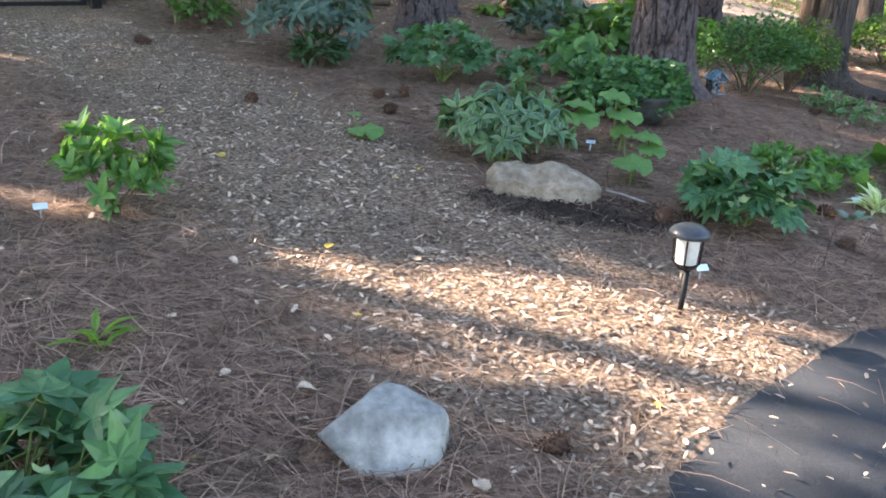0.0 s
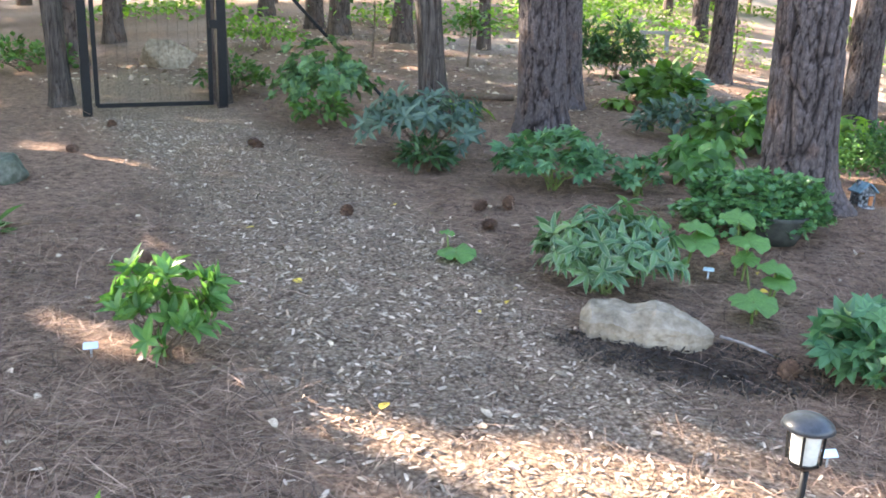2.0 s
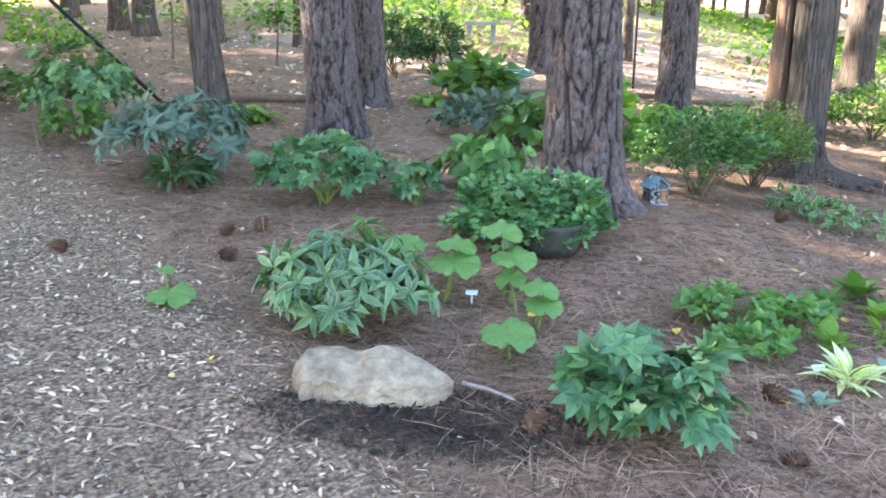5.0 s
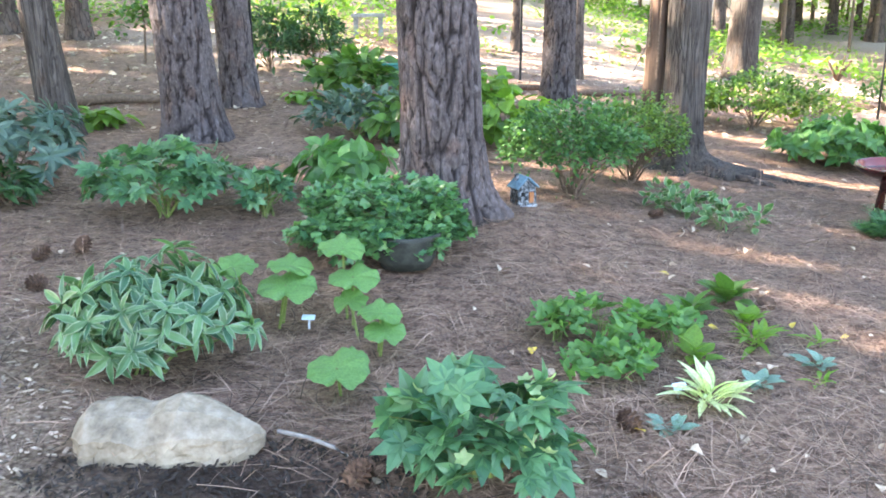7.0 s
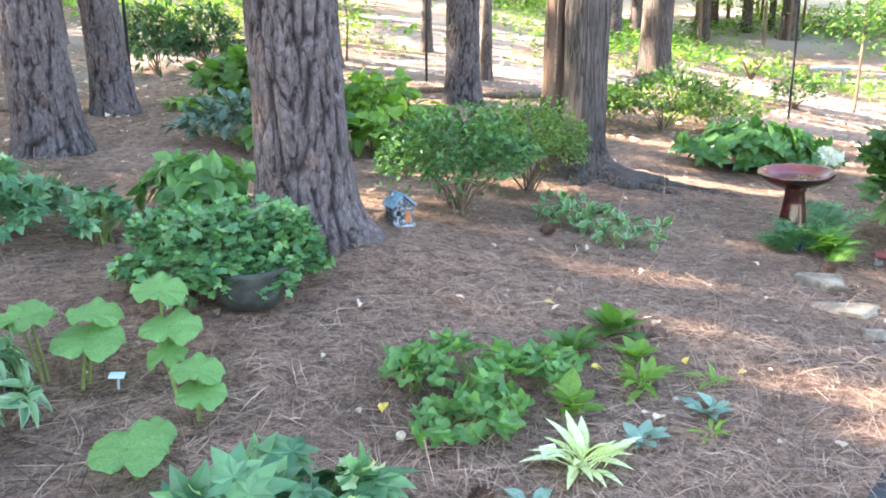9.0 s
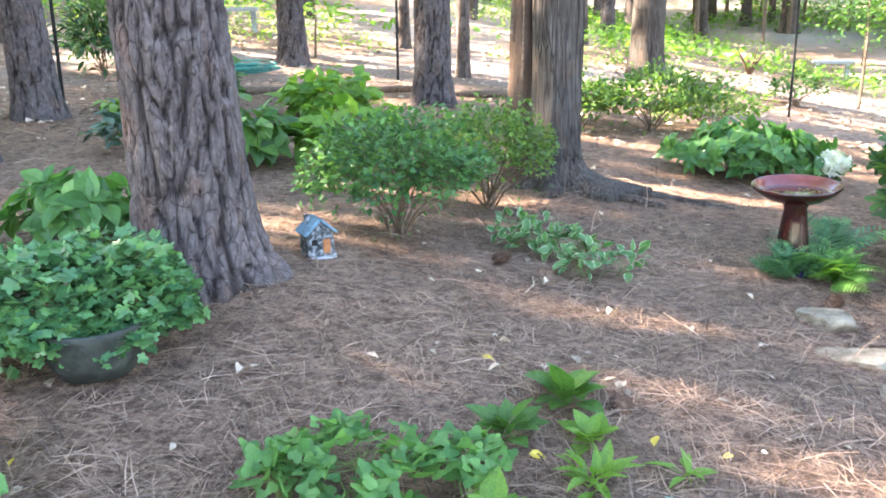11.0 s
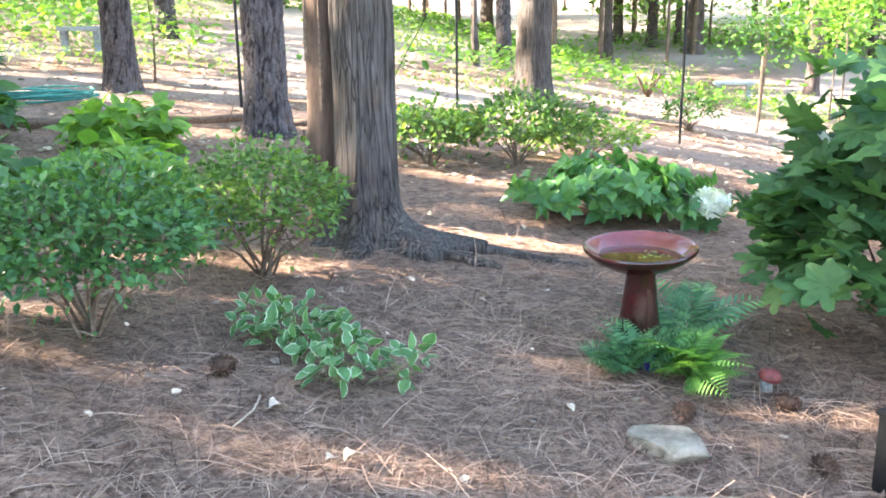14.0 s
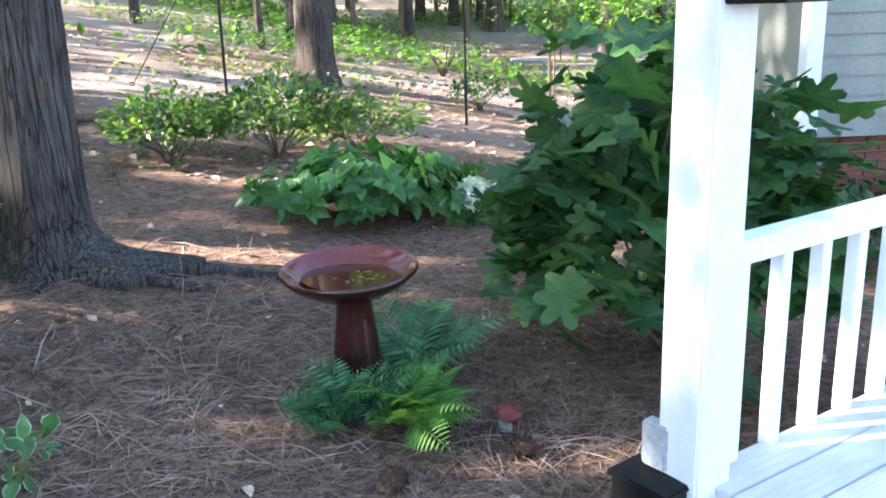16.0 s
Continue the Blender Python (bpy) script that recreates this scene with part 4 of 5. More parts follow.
shrub("leucothoe", "arching variegated leucothoe behind the flat rock", "shrub", 0.34, 5.66, 0.45, 0.32, 0.5, 1040, "narrow", 0.115, "l_leuco", seed=26, droop=0.4, shell=0.25, low=0.08, stem_mat="stem", whorls=7, stems=20)
ivy = shrub("ivy", "glossy trailing ivy mounded over a dark planter", "plant", 1.36, 6.93, 0.46, 0.36, 0.42, 3300, "ivy", 0.051, "l_ivy", seed=27, droop=0.25, low=0.02, stem_mat="stem", shell=0.7)
part("planter", Geo().lathe([(0.0, 0.0), (0.14, 0.0), (0.17, 0.06), (0.2, 0.17), (0.215, 0.2), (0.19, 0.2), (0.17, 0.15), (0, 0.14)], 28, (0.14, -0.2, -0.01)).mesh("planter", M["potgrey"], True), ivy, label="dark weathered planter")
shrub("hosta", "lime-green hosta at the foot of a pine", "plant", 1.12, 8.3, 0.32, 0.3, 0.4, 270, "ovate", 0.15, "l_hosta", shell=0.2, seed=28, stem_mat="stem", group="hostas", whorls=6, droop=0.25, low=0.1, stems=10)
rosette("hosta", "small green hosta clump", "plant", 0.46, 12.75, 40, 0.21, "hosta", "l_bright", 0.8, 29, "hostas", spread=0.07)
shrub("hydrangea", "leafy green clump beneath the pines", "plant", 1.1, 13.2, 0.5, 0.4, 0.55, 260, "broad", 0.2, "l_mid", seed=30, stem_mat="stem")
shrub("hydrangea", "pale blue-green mounded shrub", "shrub", 1.2, 11.0, 0.46, 0.4, 0.46, 420, "ovate", 0.12, "l_blue", seed=31, stem_mat="stem")
shrub("hosta", "large green hosta clump", "plant", 1.75, 10.75, 0.44, 0.4, 0.5, 200, "broad", 0.2, "l_mid", seed=32, stem_mat="stem", group="hostas", droop=0.45, low=0.08, stems=10)
shrub("hosta", "large green hosta clump", "plant", 2.7, 10.8, 0.44, 0.4, 0.5, 200, "broad", 0.2, "l_bright", seed=33, stem_mat="stem", group="hostas", droop=0.45, low=0.08, stems=10)
shrub("hosta", "large green hosta clump", "plant", 2.58, 12.7, 0.44, 0.4, 0.5, 200, "broad", 0.2, "l_bright", seed=34, stem_mat="stem", group="hostas", droop=0.45, low=0.08, stems=10)
rosette("hosta", "bright green hosta beside a leaning trunk", "plant", -1.45, 11.05, 48, 0.28, "hosta", "l_bright", 0.85, 35, "hostas", spread=0.09)
shrub("azalea", "round azalea bush with tiny leaves", "shrub", 2.85, 8.5, 0.5, 0.43, 0.72, 4200, "small", 0.046, "l_azalea", seed=36, low=0.25, group="azaleas", stem_r=0.01)
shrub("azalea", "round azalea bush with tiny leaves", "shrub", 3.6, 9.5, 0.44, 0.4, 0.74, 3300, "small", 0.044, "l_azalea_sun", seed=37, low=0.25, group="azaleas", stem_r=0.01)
# sun on these three is carried by their lighter leaf colours
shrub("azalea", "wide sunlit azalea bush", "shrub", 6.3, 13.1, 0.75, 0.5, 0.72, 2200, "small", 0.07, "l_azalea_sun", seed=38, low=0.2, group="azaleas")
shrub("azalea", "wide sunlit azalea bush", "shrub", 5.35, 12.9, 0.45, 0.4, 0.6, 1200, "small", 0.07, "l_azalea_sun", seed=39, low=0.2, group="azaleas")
shrub("azalea", "low sunlit azalea bush", "shrub", 7.3, 13.6, 0.6, 0.4, 0.5, 800, "small", 0.08, "l_lime", seed=40, low=0.15, group="azaleas")
shrub("hosta", "broad hosta clump near the birdbath", "plant", 6.3, 11.0, 0.6, 0.45, 0.5, 960, "ovate", 0.135, "l_hosta", seed=41, stem_mat="stem", group="hostas", whorls=6, shell=0.2, droop=0.05, low=0.08, stems=10)
shrub("hosta", "broad hosta clump near the birdbath", "plant", 6.85, 11.2, 0.42, 0.4, 0.45, 540, "ovate", 0.135, "l_hosta", seed=42, stem_mat="stem", group="hostas", whorls=6, shell=0.2, droop=0.05, low=0.08, stems=10)
shrub("evergreen_shrub", "dark upright evergreen shrub", "shrub", -0.15, 15.3, 0.42, 0.4, 0.95, 900, "narrow", 0.14, "l_dark", seed=43, low=0.03)
shrub("evergreen_shrub", "dark upright evergreen shrub", "shrub", 0.5, 15.7, 0.42, 0.4, 0.95, 900, "narrow", 0.14, "l_dark", seed=44, low=0.03)
shrub("shrub", "green shrub at the woodland edge", "shrub", 10.47, 17.06, 0.4, 0.35, 0.6, 400, "ovate", 0.08, "l_mid", seed=45)
hyd = shrub("oakleaf_hydrangea", "tall hydrangea with large lobed dark leaves", "shrub", 6.98, 8.5, 0.74, 0.68, 1.45, 640, "oak", 0.22, "l_hyd", seed=46, stems=16, stem_r=0.013, low=0.1, droop=0.3, shell=0.35, flowers=(5, 0.075, "flower_white"))
shrub("shrub", "leafy bush beside the house wall", "shrub", 9.80, 9.67, 0.6, 0.5, 0.6, 500, "ovate", 0.12, "l_dark", seed=47)
shrub("shrub", "glossy young evergreen shrub beside the path", "shrub", -1.6, 3.98, 0.25, 0.22, 0.5, 430, "oblong", 0.1, "l_col", seed=48, low=0.1, stems=9, whorls=9, shell=0.1, droop=-0.45)
shrub("hellebore", "hellebore with green cup flowers near the driveway", "plant", 1.68, 4.8, 0.33, 0.26, 0.36, 130, "palm", 0.115, "l_hell", seed=49, stem_mat="stem", group="hellebores", flowers=(20, 0.04, "flower_green"))
shrub("hellebore", "hellebore with pale flowers at the border's edge", "plant", -1.03, 1.82, 0.32, 0.28, 0.3, 80, "palm", 0.13, "l_hell", seed=50, stem_mat="stem", group="hellebores", flowers=(9, 0.035, "flower_green"))
rosette("perennial", "small bright green seedling rosette", "plant", -1.19, 2.75, 11, 0.17, "strap", "l_bright", 0.9, 51)
rosette("perennial", "small green plant at the path's edge", "plant", -3.57, 5.45, 14, 0.25, "broad", "l_mid", 0.8, 52)
shrub("shrub", "low green shrub beyond the gate", "shrub", -4.52, 11.61, 0.45, 0.4, 0.5, 380, "ovate", 0.1, "l_mid", seed=53)
shrub("shrub", "pale green shrub in the far border", "shrub", -6.06, 16.51, 0.7, 0.5, 0.6, 400, "ovate", 0.12, "l_bright", seed=54)
shrub("shrub", "low shrub behind the fence line", "shrub", -8.86, 13.29, 0.9, 0.6, 0.5, 500, "ovate", 0.12, "l_mid", seed=55)
shrub("shrub", "low green shrub beneath the pines", "shrub", -2.72, 9.77, 0.3, 0.3, 0.35, 200, "ovate", 0.1, "l_mid", seed=56)

# white hydrangea bloom
BX, BY, BZ = 7.15, 10.8, 0.08
bloom = thing("hydrangea_bloom", BX, BY, "large white flower head on a leafy stem", "flower")
bh = BZ - float(gz(BX, BY))
g = np.random.default_rng(5)
p = g.normal(size=(150, 3))
p /= np.linalg.norm(p, axis=1, keepdims=True)
p = p * np.array([0.15, 0.12, 0.1]) + np.array([0, 0, bh])
tv, tf = palmate(4, 270, 0.32)
part("flower_head", Geo().many(tv, tf, frames(g.normal(size=(150, 3)), p - np.array([0, 0, bh])) * 0.06, p).mesh("flower_head", M["flower_white"]), bloom)
part("stem", Geo().tube([(0.12, 0.1, -0.03), (0.05, 0.06, bh * 0.5), (0, 0, bh)], 0.012, 0.006).mesh("stem", M["stem"]), bloom)
tv, tf = TEMPLATES["oak"]
part("foliage", Geo().many(tv, tf, frames(g.normal(size=(9, 3)) * np.array([1, 1, 0.3]), np.tile([0, 0, 1.0], (9, 1))) * 0.18, g.normal(size=(9, 3)) * 0.05 + np.array([0.05, 0.05, bh * 0.55])).mesh("foliage", M["l_hyd"]), bloom)


# butterbur with big round leaves
def round_leaf(seed):
    """Round blade with a notch, a frilled rim, sunken ribs and a dished middle."""
    r = random.Random(seed)
    n, V = 44, [(0, 0, -0.1)]
    lobes = [r.gauss(0, 0.05) for _ in range(11)]
    for rad in (0.2, 0.45, 0.7, 0.88, 1.0):
        for i in range(n):
            a = 2 * math.pi * i / n
            notch = 0.5 * math.exp(-((a - math.pi) / 0.2) ** 2) * rad
            q = rad * (1 - notch + 0.05 * math.sin(5 * a + seed) + lobes[i // 4] * rad)
            rib = 0.025 * rad * (1 - abs(math.cos(5.5 * a)) ** 0.4)
            frill = 0.07 * rad ** 3 * math.sin(7 * a + 2 * seed) + 0.05 * rad ** 3 * math.sin(11 * a + seed)
            V.append((q * math.sin(a), q * math.cos(a), 0.12 * rad * math.sin(2 * a + seed) + 0.06 * rad - 0.2 * rad ** 3 - 0.1 * (1 - rad) - rib + frill))
    F = [(0, 1 + (i + 1) % n, 1 + i) for i in range(n)]
    F += [(1 + k * n + i, 1 + k * n + (i + 1) % n, 1 + (k + 1) * n + (i + 1) % n, 1 + (k + 1) * n + i) for k in range(4) for i in range(n)]
    return Geo().add(V, F).mesh("leaf", M["l_pet"], True)


ROUND = [round_leaf(s) for s in range(4)]


def butterbur(label, leaves):
    """leaves: place of the blade, its height over the ground, radius and tilt; the plant stands where the stalks meet."""
    bx, by = sum(l[0] for l in leaves) / len(leaves), sum(l[1] for l in leaves) / len(leaves) + 0.03
    top = thing("butterbur", bx, by, label, "plant", "butterbur")
    z0 = float(gz(bx, by))
    for i, (x, y, h, r, tilt) in enumerate(leaves):
        dx, dy, dz = x - bx, y - by, float(gz(x, y)) - z0
        part("leaf", ROUND[i % 4], top, pose(dx, dy, dz + h, tilt, 8 * math.sin(i * 2), 40 * math.sin(i * 3)) @ Matrix.Diagonal((r, r, r, 1)))
        part("stalk", Geo().tube([(dx * 0.6, dy * 0.6, dz * 0.6 - 0.03), (dx * 0.85, dy * 0.85, dz + h * 0.6), (dx, dy, dz + h - 0.01)], 0.008, 0.006, 6).mesh("stalk", M["stem"]), top)


BB = "butterbur with large round pale green leaves"
butterbur(BB, [(1.16, 5.36, 0.15, 0.133, 12), (1.22, 5.53, 0.1, 0.077, 15)])
butterbur(BB, [(1.36, 5.74, 0.14, 0.099, 16), (1.35, 5.80, 0.2, 0.103, 11), (1.20, 6.00, 0.17, 0.086, 22)])
butterbur(BB, [(1.22, 6.05, 0.27, 0.129, 11), (1.17, 6.19, 0.36, 0.116, 15)])
butterbur(BB, [(0.90, 6.03, 0.24, 0.146, 14), (0.92, 6.12, 0.3, 0.112, 9), (0.62, 6.16, 0.28, 0.129, 10), (0.65, 6.18, 0.28, 0.103, 10)])
butterbur("young butterbur with one large pale leaf", [(-0.57, 5.82, 0.08, 0.129, 8), (-0.67, 6.06, 0.12, 0.052, 6)])

# small border plants
for x, y, rx, h, n, sd in ((2.42, 6.0, 0.26, 0.2, 46, 61), (2.36, 5.6, 0.2, 0.14, 34, 62), (2.78, 6.02, 0.16, 0.17, 26, 63), (2.2, 5.95, 0.14, 0.16, 18, 64), (2.5, 5.75, 0.15, 0.12, 18, 65)):
    shrub("columbine", "low columbine patch with soft green trefoil leaves", "plant", x, y, rx, rx * 0.8, h, int(n * 1.9), "trefoil", 0.075, "l_col", stems=8, stem_r=0.004, seed=sd, stem_mat="stem", group="columbines", low=0.3)
for x, y, n, l, lf, m, sd, lab in ((3.0, 6.3, 16, 0.17, "broad", "l_mid", 71, "low green leafy perennial"), (3.3, 6.55, 18, 0.2, "broad", "l_mid", 72, "low green leafy perennial"), (3.22, 6.0, 20, 0.17, "strap", "l_bright", 73, "low bright green perennial"),
                                   (2.84, 5.78, 14, 0.16, "broad", "l_bright", 74, "low bright green perennial"), (3.58, 6.04, 9, 0.12, "strap", "l_bright", 75, "tiny bright green seedling rosette"), (3.36, 5.58, 8, 0.1, "strap", "l_bright", 76, "tiny bright green seedling rosette"),
                                   (3.3, 6.25, 12, 0.15, "broad", "l_bright", 83, "low bright green perennial")):
    rosette("perennial", lab, "plant", x, y, n, l, lf, m, 0.85, sd, "small perennials")
rosette("hosta", "small cream-and-white striped hosta", "plant", 2.75, 5.36, 30, 0.2, "strap", "l_cream", 1.0, 77, "hostas")
for x, y, sd in ((3.05, 5.53, 78), (3.43, 5.77, 79), (2.5, 5.13, 80)):
    rosette("lamium", "small silver-leaved ground plant", "plant", x, y, 14, 0.1, "broad", "l_silver", 0.6, sd, "silver plants")
for x, y, rx, n, sd in ((3.83, 8.3, 0.17, 70, 81), (3.72, 8.5, 0.2, 70, 82), (3.55, 8.55, 0.12, 40, 84), (4.12, 8.1, 0.1, 34, 85), (3.85, 8.05, 0.13, 40, 86)):
    shrub("ground_cover", "creeping variegated plant with white-edged leaves", "plant", x, y, rx, rx * 0.8, 0.2, n, "broad", 0.075, "l_varieg", stems=7, stem_r=0.003, seed=sd, stem_mat="stem", group="variegated plants")

# ferns round the birdbath
TEMPLATES_FROND = frond().mesh("frond", M["l_fern"])
DARK_FROND = frond(13).mesh("dark_frond", M["l_ivy"])


def fern(x, y, n, l, me, seed, a0, a1, label):
    r = random.Random(seed)
    top = thing("fern", x, y, label, "fern", "ferns")
    for i in range(n):
        a = a0 + (a1 - a0) * (i + 0.5) / n + r.gauss(0, 8)
        s = l * (0.75 + 0.4 * r.random())
        part("frond", me, top, pose(0, 0, 0.01, 0, 0, a) @ pose(0, 0, 0, 20 + 42 * r.random(), 14 * r.gauss(0, 1), 0) @ Matrix.Diagonal((s, s, s, 1)))


fern(5.46, 8.1, 15, 0.31, TEMPLATES_FROND, 1, 120, 330, "bright green fern at the birdbath's foot")
fern(5.44, 8.12, 11, 0.28, TEMPLATES_FROND, 4, 60, 300, "small bright fern before the birdbath")
fern(5.18, 8.16, 18, 0.27, DARK_FROND, 2, 0, 340, "dark glossy fern at the birdbath's foot")
fern(5.3, 8.24, 12, 0.3, DARK_FROND, 5, 40, 320, "dark glossy fern against the birdbath pedestal")
fern(5.66, 8.5, 12, 0.42, DARK_FROND, 3, -140, 60, "dark feathery fern behind the birdbath")


# ---------------------------------------------------------------- birdbath
bath = thing("birdbath", 5.37, 8.44, "glazed red-brown ceramic birdbath holding shallow water", "birdbath")
part("pedestal", Geo().lathe([(0.0, -0.02), (0.13, -0.02), (0.135, 0.02), (0.118, 0.05), (0.098, 0.16), (0.08, 0.3), (0.07, 0.39), (0.08, 0.41), (0.08, 0.43), (0.07, 0.45)], 48).mesh("pedestal", M["glaze"], True), bath)
part("bowl", Geo().lathe([(0.06, 0.43), (0.1, 0.435), (0.17, 0.455), (0.235, 0.495), (0.268, 0.528), (0.272, 0.54), (0.266, 0.546)], 64).mesh("bowl", M["glaze"], True), bath, pose(0, 0, 0, 2, -2, 0))
part("basin", Geo().lathe([(0.266, 0.546), (0.26, 0.546), (0.25, 0.535), (0.2, 0.497), (0.12, 0.474), (0.0, 0.468)], 64).mesh("basin", M["basin"], True), bath, pose(0, 0, 0, 2, -2, 0), "brick-red glazed basin")
wm, wnt, wb = nodes_of("still_water")
wb.inputs["Base Color"].default_value, wb.inputs["Roughness"].default_value = (0.09, 0.022, 0.012, 1), 0.05
wb.inputs["Specular IOR Level"].default_value = 0.2
bump(wnt, wb, noise_tex(wnt, 9, 2), 0.05, 0.004)
part("water", Geo().lathe([(0.0, 0.5), (0.1, 0.5), (0.2, 0.5)], 48).mesh("water", wm, True), bath, label="still water with yellow-green flecks for its reflection")
# lime flecks lying on the water stand in for its yellow-green reflection
g = np.random.default_rng(9)
tv, tf = TEMPLATES["small"]
q = np.stack([g.normal(0.03, 0.05, 16), g.normal(-0.05, 0.035, 16), np.full(16, 0.504)], 1)
part("reflection_flecks", Geo().many(tv, tf, frames(g.normal(size=(16, 3)) * np.array([1, 1, 0.05]), np.tile([0, 0, 1.0], (16, 1))) * 0.024, q).mesh("reflection_flecks", M["l_lime"]), bath)

# ornaments
mush = thing("toadstool_ornament", 5.8, 8.0, "red ceramic toadstool with a pale grey stem", "ornament")
part("stem", Geo().lathe([(0, -0.01), (0.045, -0.01), (0.04, 0.05), (0.033, 0.1), (0.0, 0.1)], 20).mesh("stem", M["greyrock"], True), mush)
part("cap", Geo().lathe([(0.0, 0.09), (0.07, 0.085), (0.085, 0.1), (0.075, 0.125), (0.045, 0.15), (0.0, 0.16)], 24).mesh("cap", M["shroom"], True), mush, pose(0, 0, 0, 12, 5, 0))
mush.matrix_basis = mush.matrix_basis @ Matrix.Diagonal((0.66, 0.66, 0.66, 1))
orn = thing("blue_ornament", 5.30, 8.2, "small cobalt-blue glazed pot under the fern", "ornament")
part("pot", Geo().lathe([(0, -0.01), (0.03, -0.01), (0.05, 0.04), (0.045, 0.09), (0.03, 0.11), (0.035, 0.13), (0.025, 0.13), (0.02, 0.1), (0, 0.09)], 20).mesh("pot", M["blue"], True), orn)


def fairy_house(x, y, rz):
    top = thing("fairy_house", x, y, "tiny stone fairy house with a blue slate roof and orange door", "ornament", rz=rz)
    part("base", Geo().lathe([(0, 0), (0.098, 0), (0.102, 0.012), (0.094, 0.02), (0, 0.022)], 24).mesh("base", M["pale"], True), top)
    bm = bmesh.new()
    prof = [(-0.075, 0.0), (0.075, 0.0), (0.07, 0.12), (0.0, 0.18), (-0.07, 0.12)]
    a = [bm.verts.new((px, -0.06, pz + 0.02)) for px, pz in prof]
    b = [bm.verts.new((px, 0.06, pz + 0.02)) for px, pz in prof]
    bm.faces.new(a)
    bm.faces.new(b[::-1])
    for i in range(5):
        bm.faces.new((a[i], b[i], b[(i + 1) % 5], a[(i + 1) % 5]))
    bmesh.ops.recalc_face_normals(bm, faces=bm.faces)
    bmesh.ops.bevel(bm, geom=bm.edges, offset=0.006, segments=2, affect="EDGES")
    me = bpy.data.meshes.new("wall")
    bm.to_mesh(me)
    bm.free()
    me.materials.append(M["stonewall"])
    part("wall", me, top)
    for s in (-1, 1):
        part("roof", box_mesh("roof", (0.115, 0.15, 0.014), M["slate"], 0.004), top, pose(s * 0.045, 0, 0.178, 0, s * 42, 0))
    part("door", box_mesh("door", (0.04, 0.01, 0.075), M["orange"], 0.004), top, pose(0.03, -0.063, 0.075))
    part("window", box_mesh("window", (0.03, 0.01, 0.03), M["black"], 0.003), top, pose(-0.035, -0.063, 0.1))
    part("chimney", box_mesh("chimney", (0.025, 0.025, 0.05), M["stonewall"], 0.003), top, pose(-0.04, 0.02, 0.21))


fairy_house(2.36, 7.88, 20)


def tag(x, y, rz, tilt=55):
    top = thing("plant_tag", x, y, "pale blue plastic plant tag stuck in the straw", "plant tag", "plant tags", rz)
    part("stake", box_mesh("stake", (0.01, 0.004, 0.07), M["galv"], 0.001), top, pose(0, 0, 0.03, tilt - 55, 0, 0))
    part("plate", box_mesh("plate", (0.065, 0.004, 0.036), M["tag"], 0.0015), top, pose(0, -0.01, 0.06, tilt - 105, 0, 0))


tag(2.63, 5.42, 10)
tag(1.0, 6.05, -10, 40)
tag(-1.93, 3.95, 30)
tag(1.24, 3.93, 20)


# ---------------------------------------------------------------- path lamp
lamp = thing("path_lamp", 1.03, 3.48, "black solar path light with a frosted lantern on a stake", "lamp", rz=25)
part("stake", Geo().tube([(0.012, 0, -0.08), (0, 0, 0.23)], 0.013, 0.013, 10).mesh("stake", M["black"], True), lamp, pose(0, 0, 0, 0, 4, 0))
body = part("lantern", Geo().lathe([(0, 0.215), (0.03, 0.215), (0.055, 0.235), (0.055, 0.243), (0, 0.245)], 6).mesh("lantern", M["black"]), lamp)
part("diffuser", Geo().lathe([(0.044, 0.243), (0.05, 0.36)], 24).mesh("diffuser", M["frost"], True), lamp, label="frosted white diffuser")
for k in range(4):
    a = radians(45 + 90 * k)
    part("bar", Geo().tube([(0.055 * math.cos(a), 0.055 * math.sin(a), 0.24), (0.06 * math.cos(a), 0.06 * math.sin(a), 0.365)], 0.005, 0.005, 6).mesh("bar", M["black"]), body)
part("cap", Geo().lathe([(0.0, 0.36), (0.075, 0.36), (0.088, 0.368), (0.082, 0.385), (0.055, 0.405), (0.025, 0.414), (0, 0.415)], 32).mesh("cap", M["cap"], True), lamp)


# ---------------------------------------------------------------- gate and fence
def rod(name, a, b, r, parent, mat="black", sides=8, label=""):
    return part(name, Geo().tube([a, b], r, r, sides).mesh(name, M[mat]), parent, label=label)


GL, GR = (-5.45, 9.68), (-4.36, 10.52)
ga = math.degrees(math.atan2(GR[1] - GL[1], GR[0] - GL[0]))
gw = math.hypot(GR[0] - GL[0], GR[1] - GL[1])
gate = thing("garden_gate", GL[0], GL[1], "closed black metal-framed garden gate on thick posts", "gate", rz=ga)
dz = float(gz(*GR) - gz(*GL))
for x, r in ((-0.02, 0.05), (gw + 0.14, 0.055)):
    part("post", box_mesh("post", (r * 2, r * 2, 2.6), M["black"], 0.006), gate, pose(x, 0.02, 1.2))
for x in (0.09, gw):
    part("stile", box_mesh("stile", (0.05, 0.04, 1.95), M["black"], 0.004), gate, pose(x, 0, 1.08))
for z in (0.1, 1.38, 2.03):
    part("rail", box_mesh("rail", (gw - 0.08, 0.035, 0.05), M["black"], 0.004), gate, pose(gw / 2 + 0.045, 0, z + 0.02, 0, -math.degrees(dz / gw) * 0.3, 0))
part("latch", box_mesh("latch", (0.12, 0.05, 0.1), M["black"], 0.008), gate, pose(gw + 0.05, -0.03, 1.05))
wires = Geo()
for i in range(12):
    wires.tube([(0.1 + i * gw / 12, 0, 0.14), (0.1 + i * gw / 12, 0, 1.4)], 0.0012, 0.0012, 3, False)
part("wire_mesh", wires.mesh("wire_mesh", M["black"]), gate)
brace = thing("fence_brace", -2.3, 11.6, "slanting black metal fence brace", "fence brace", z=0)
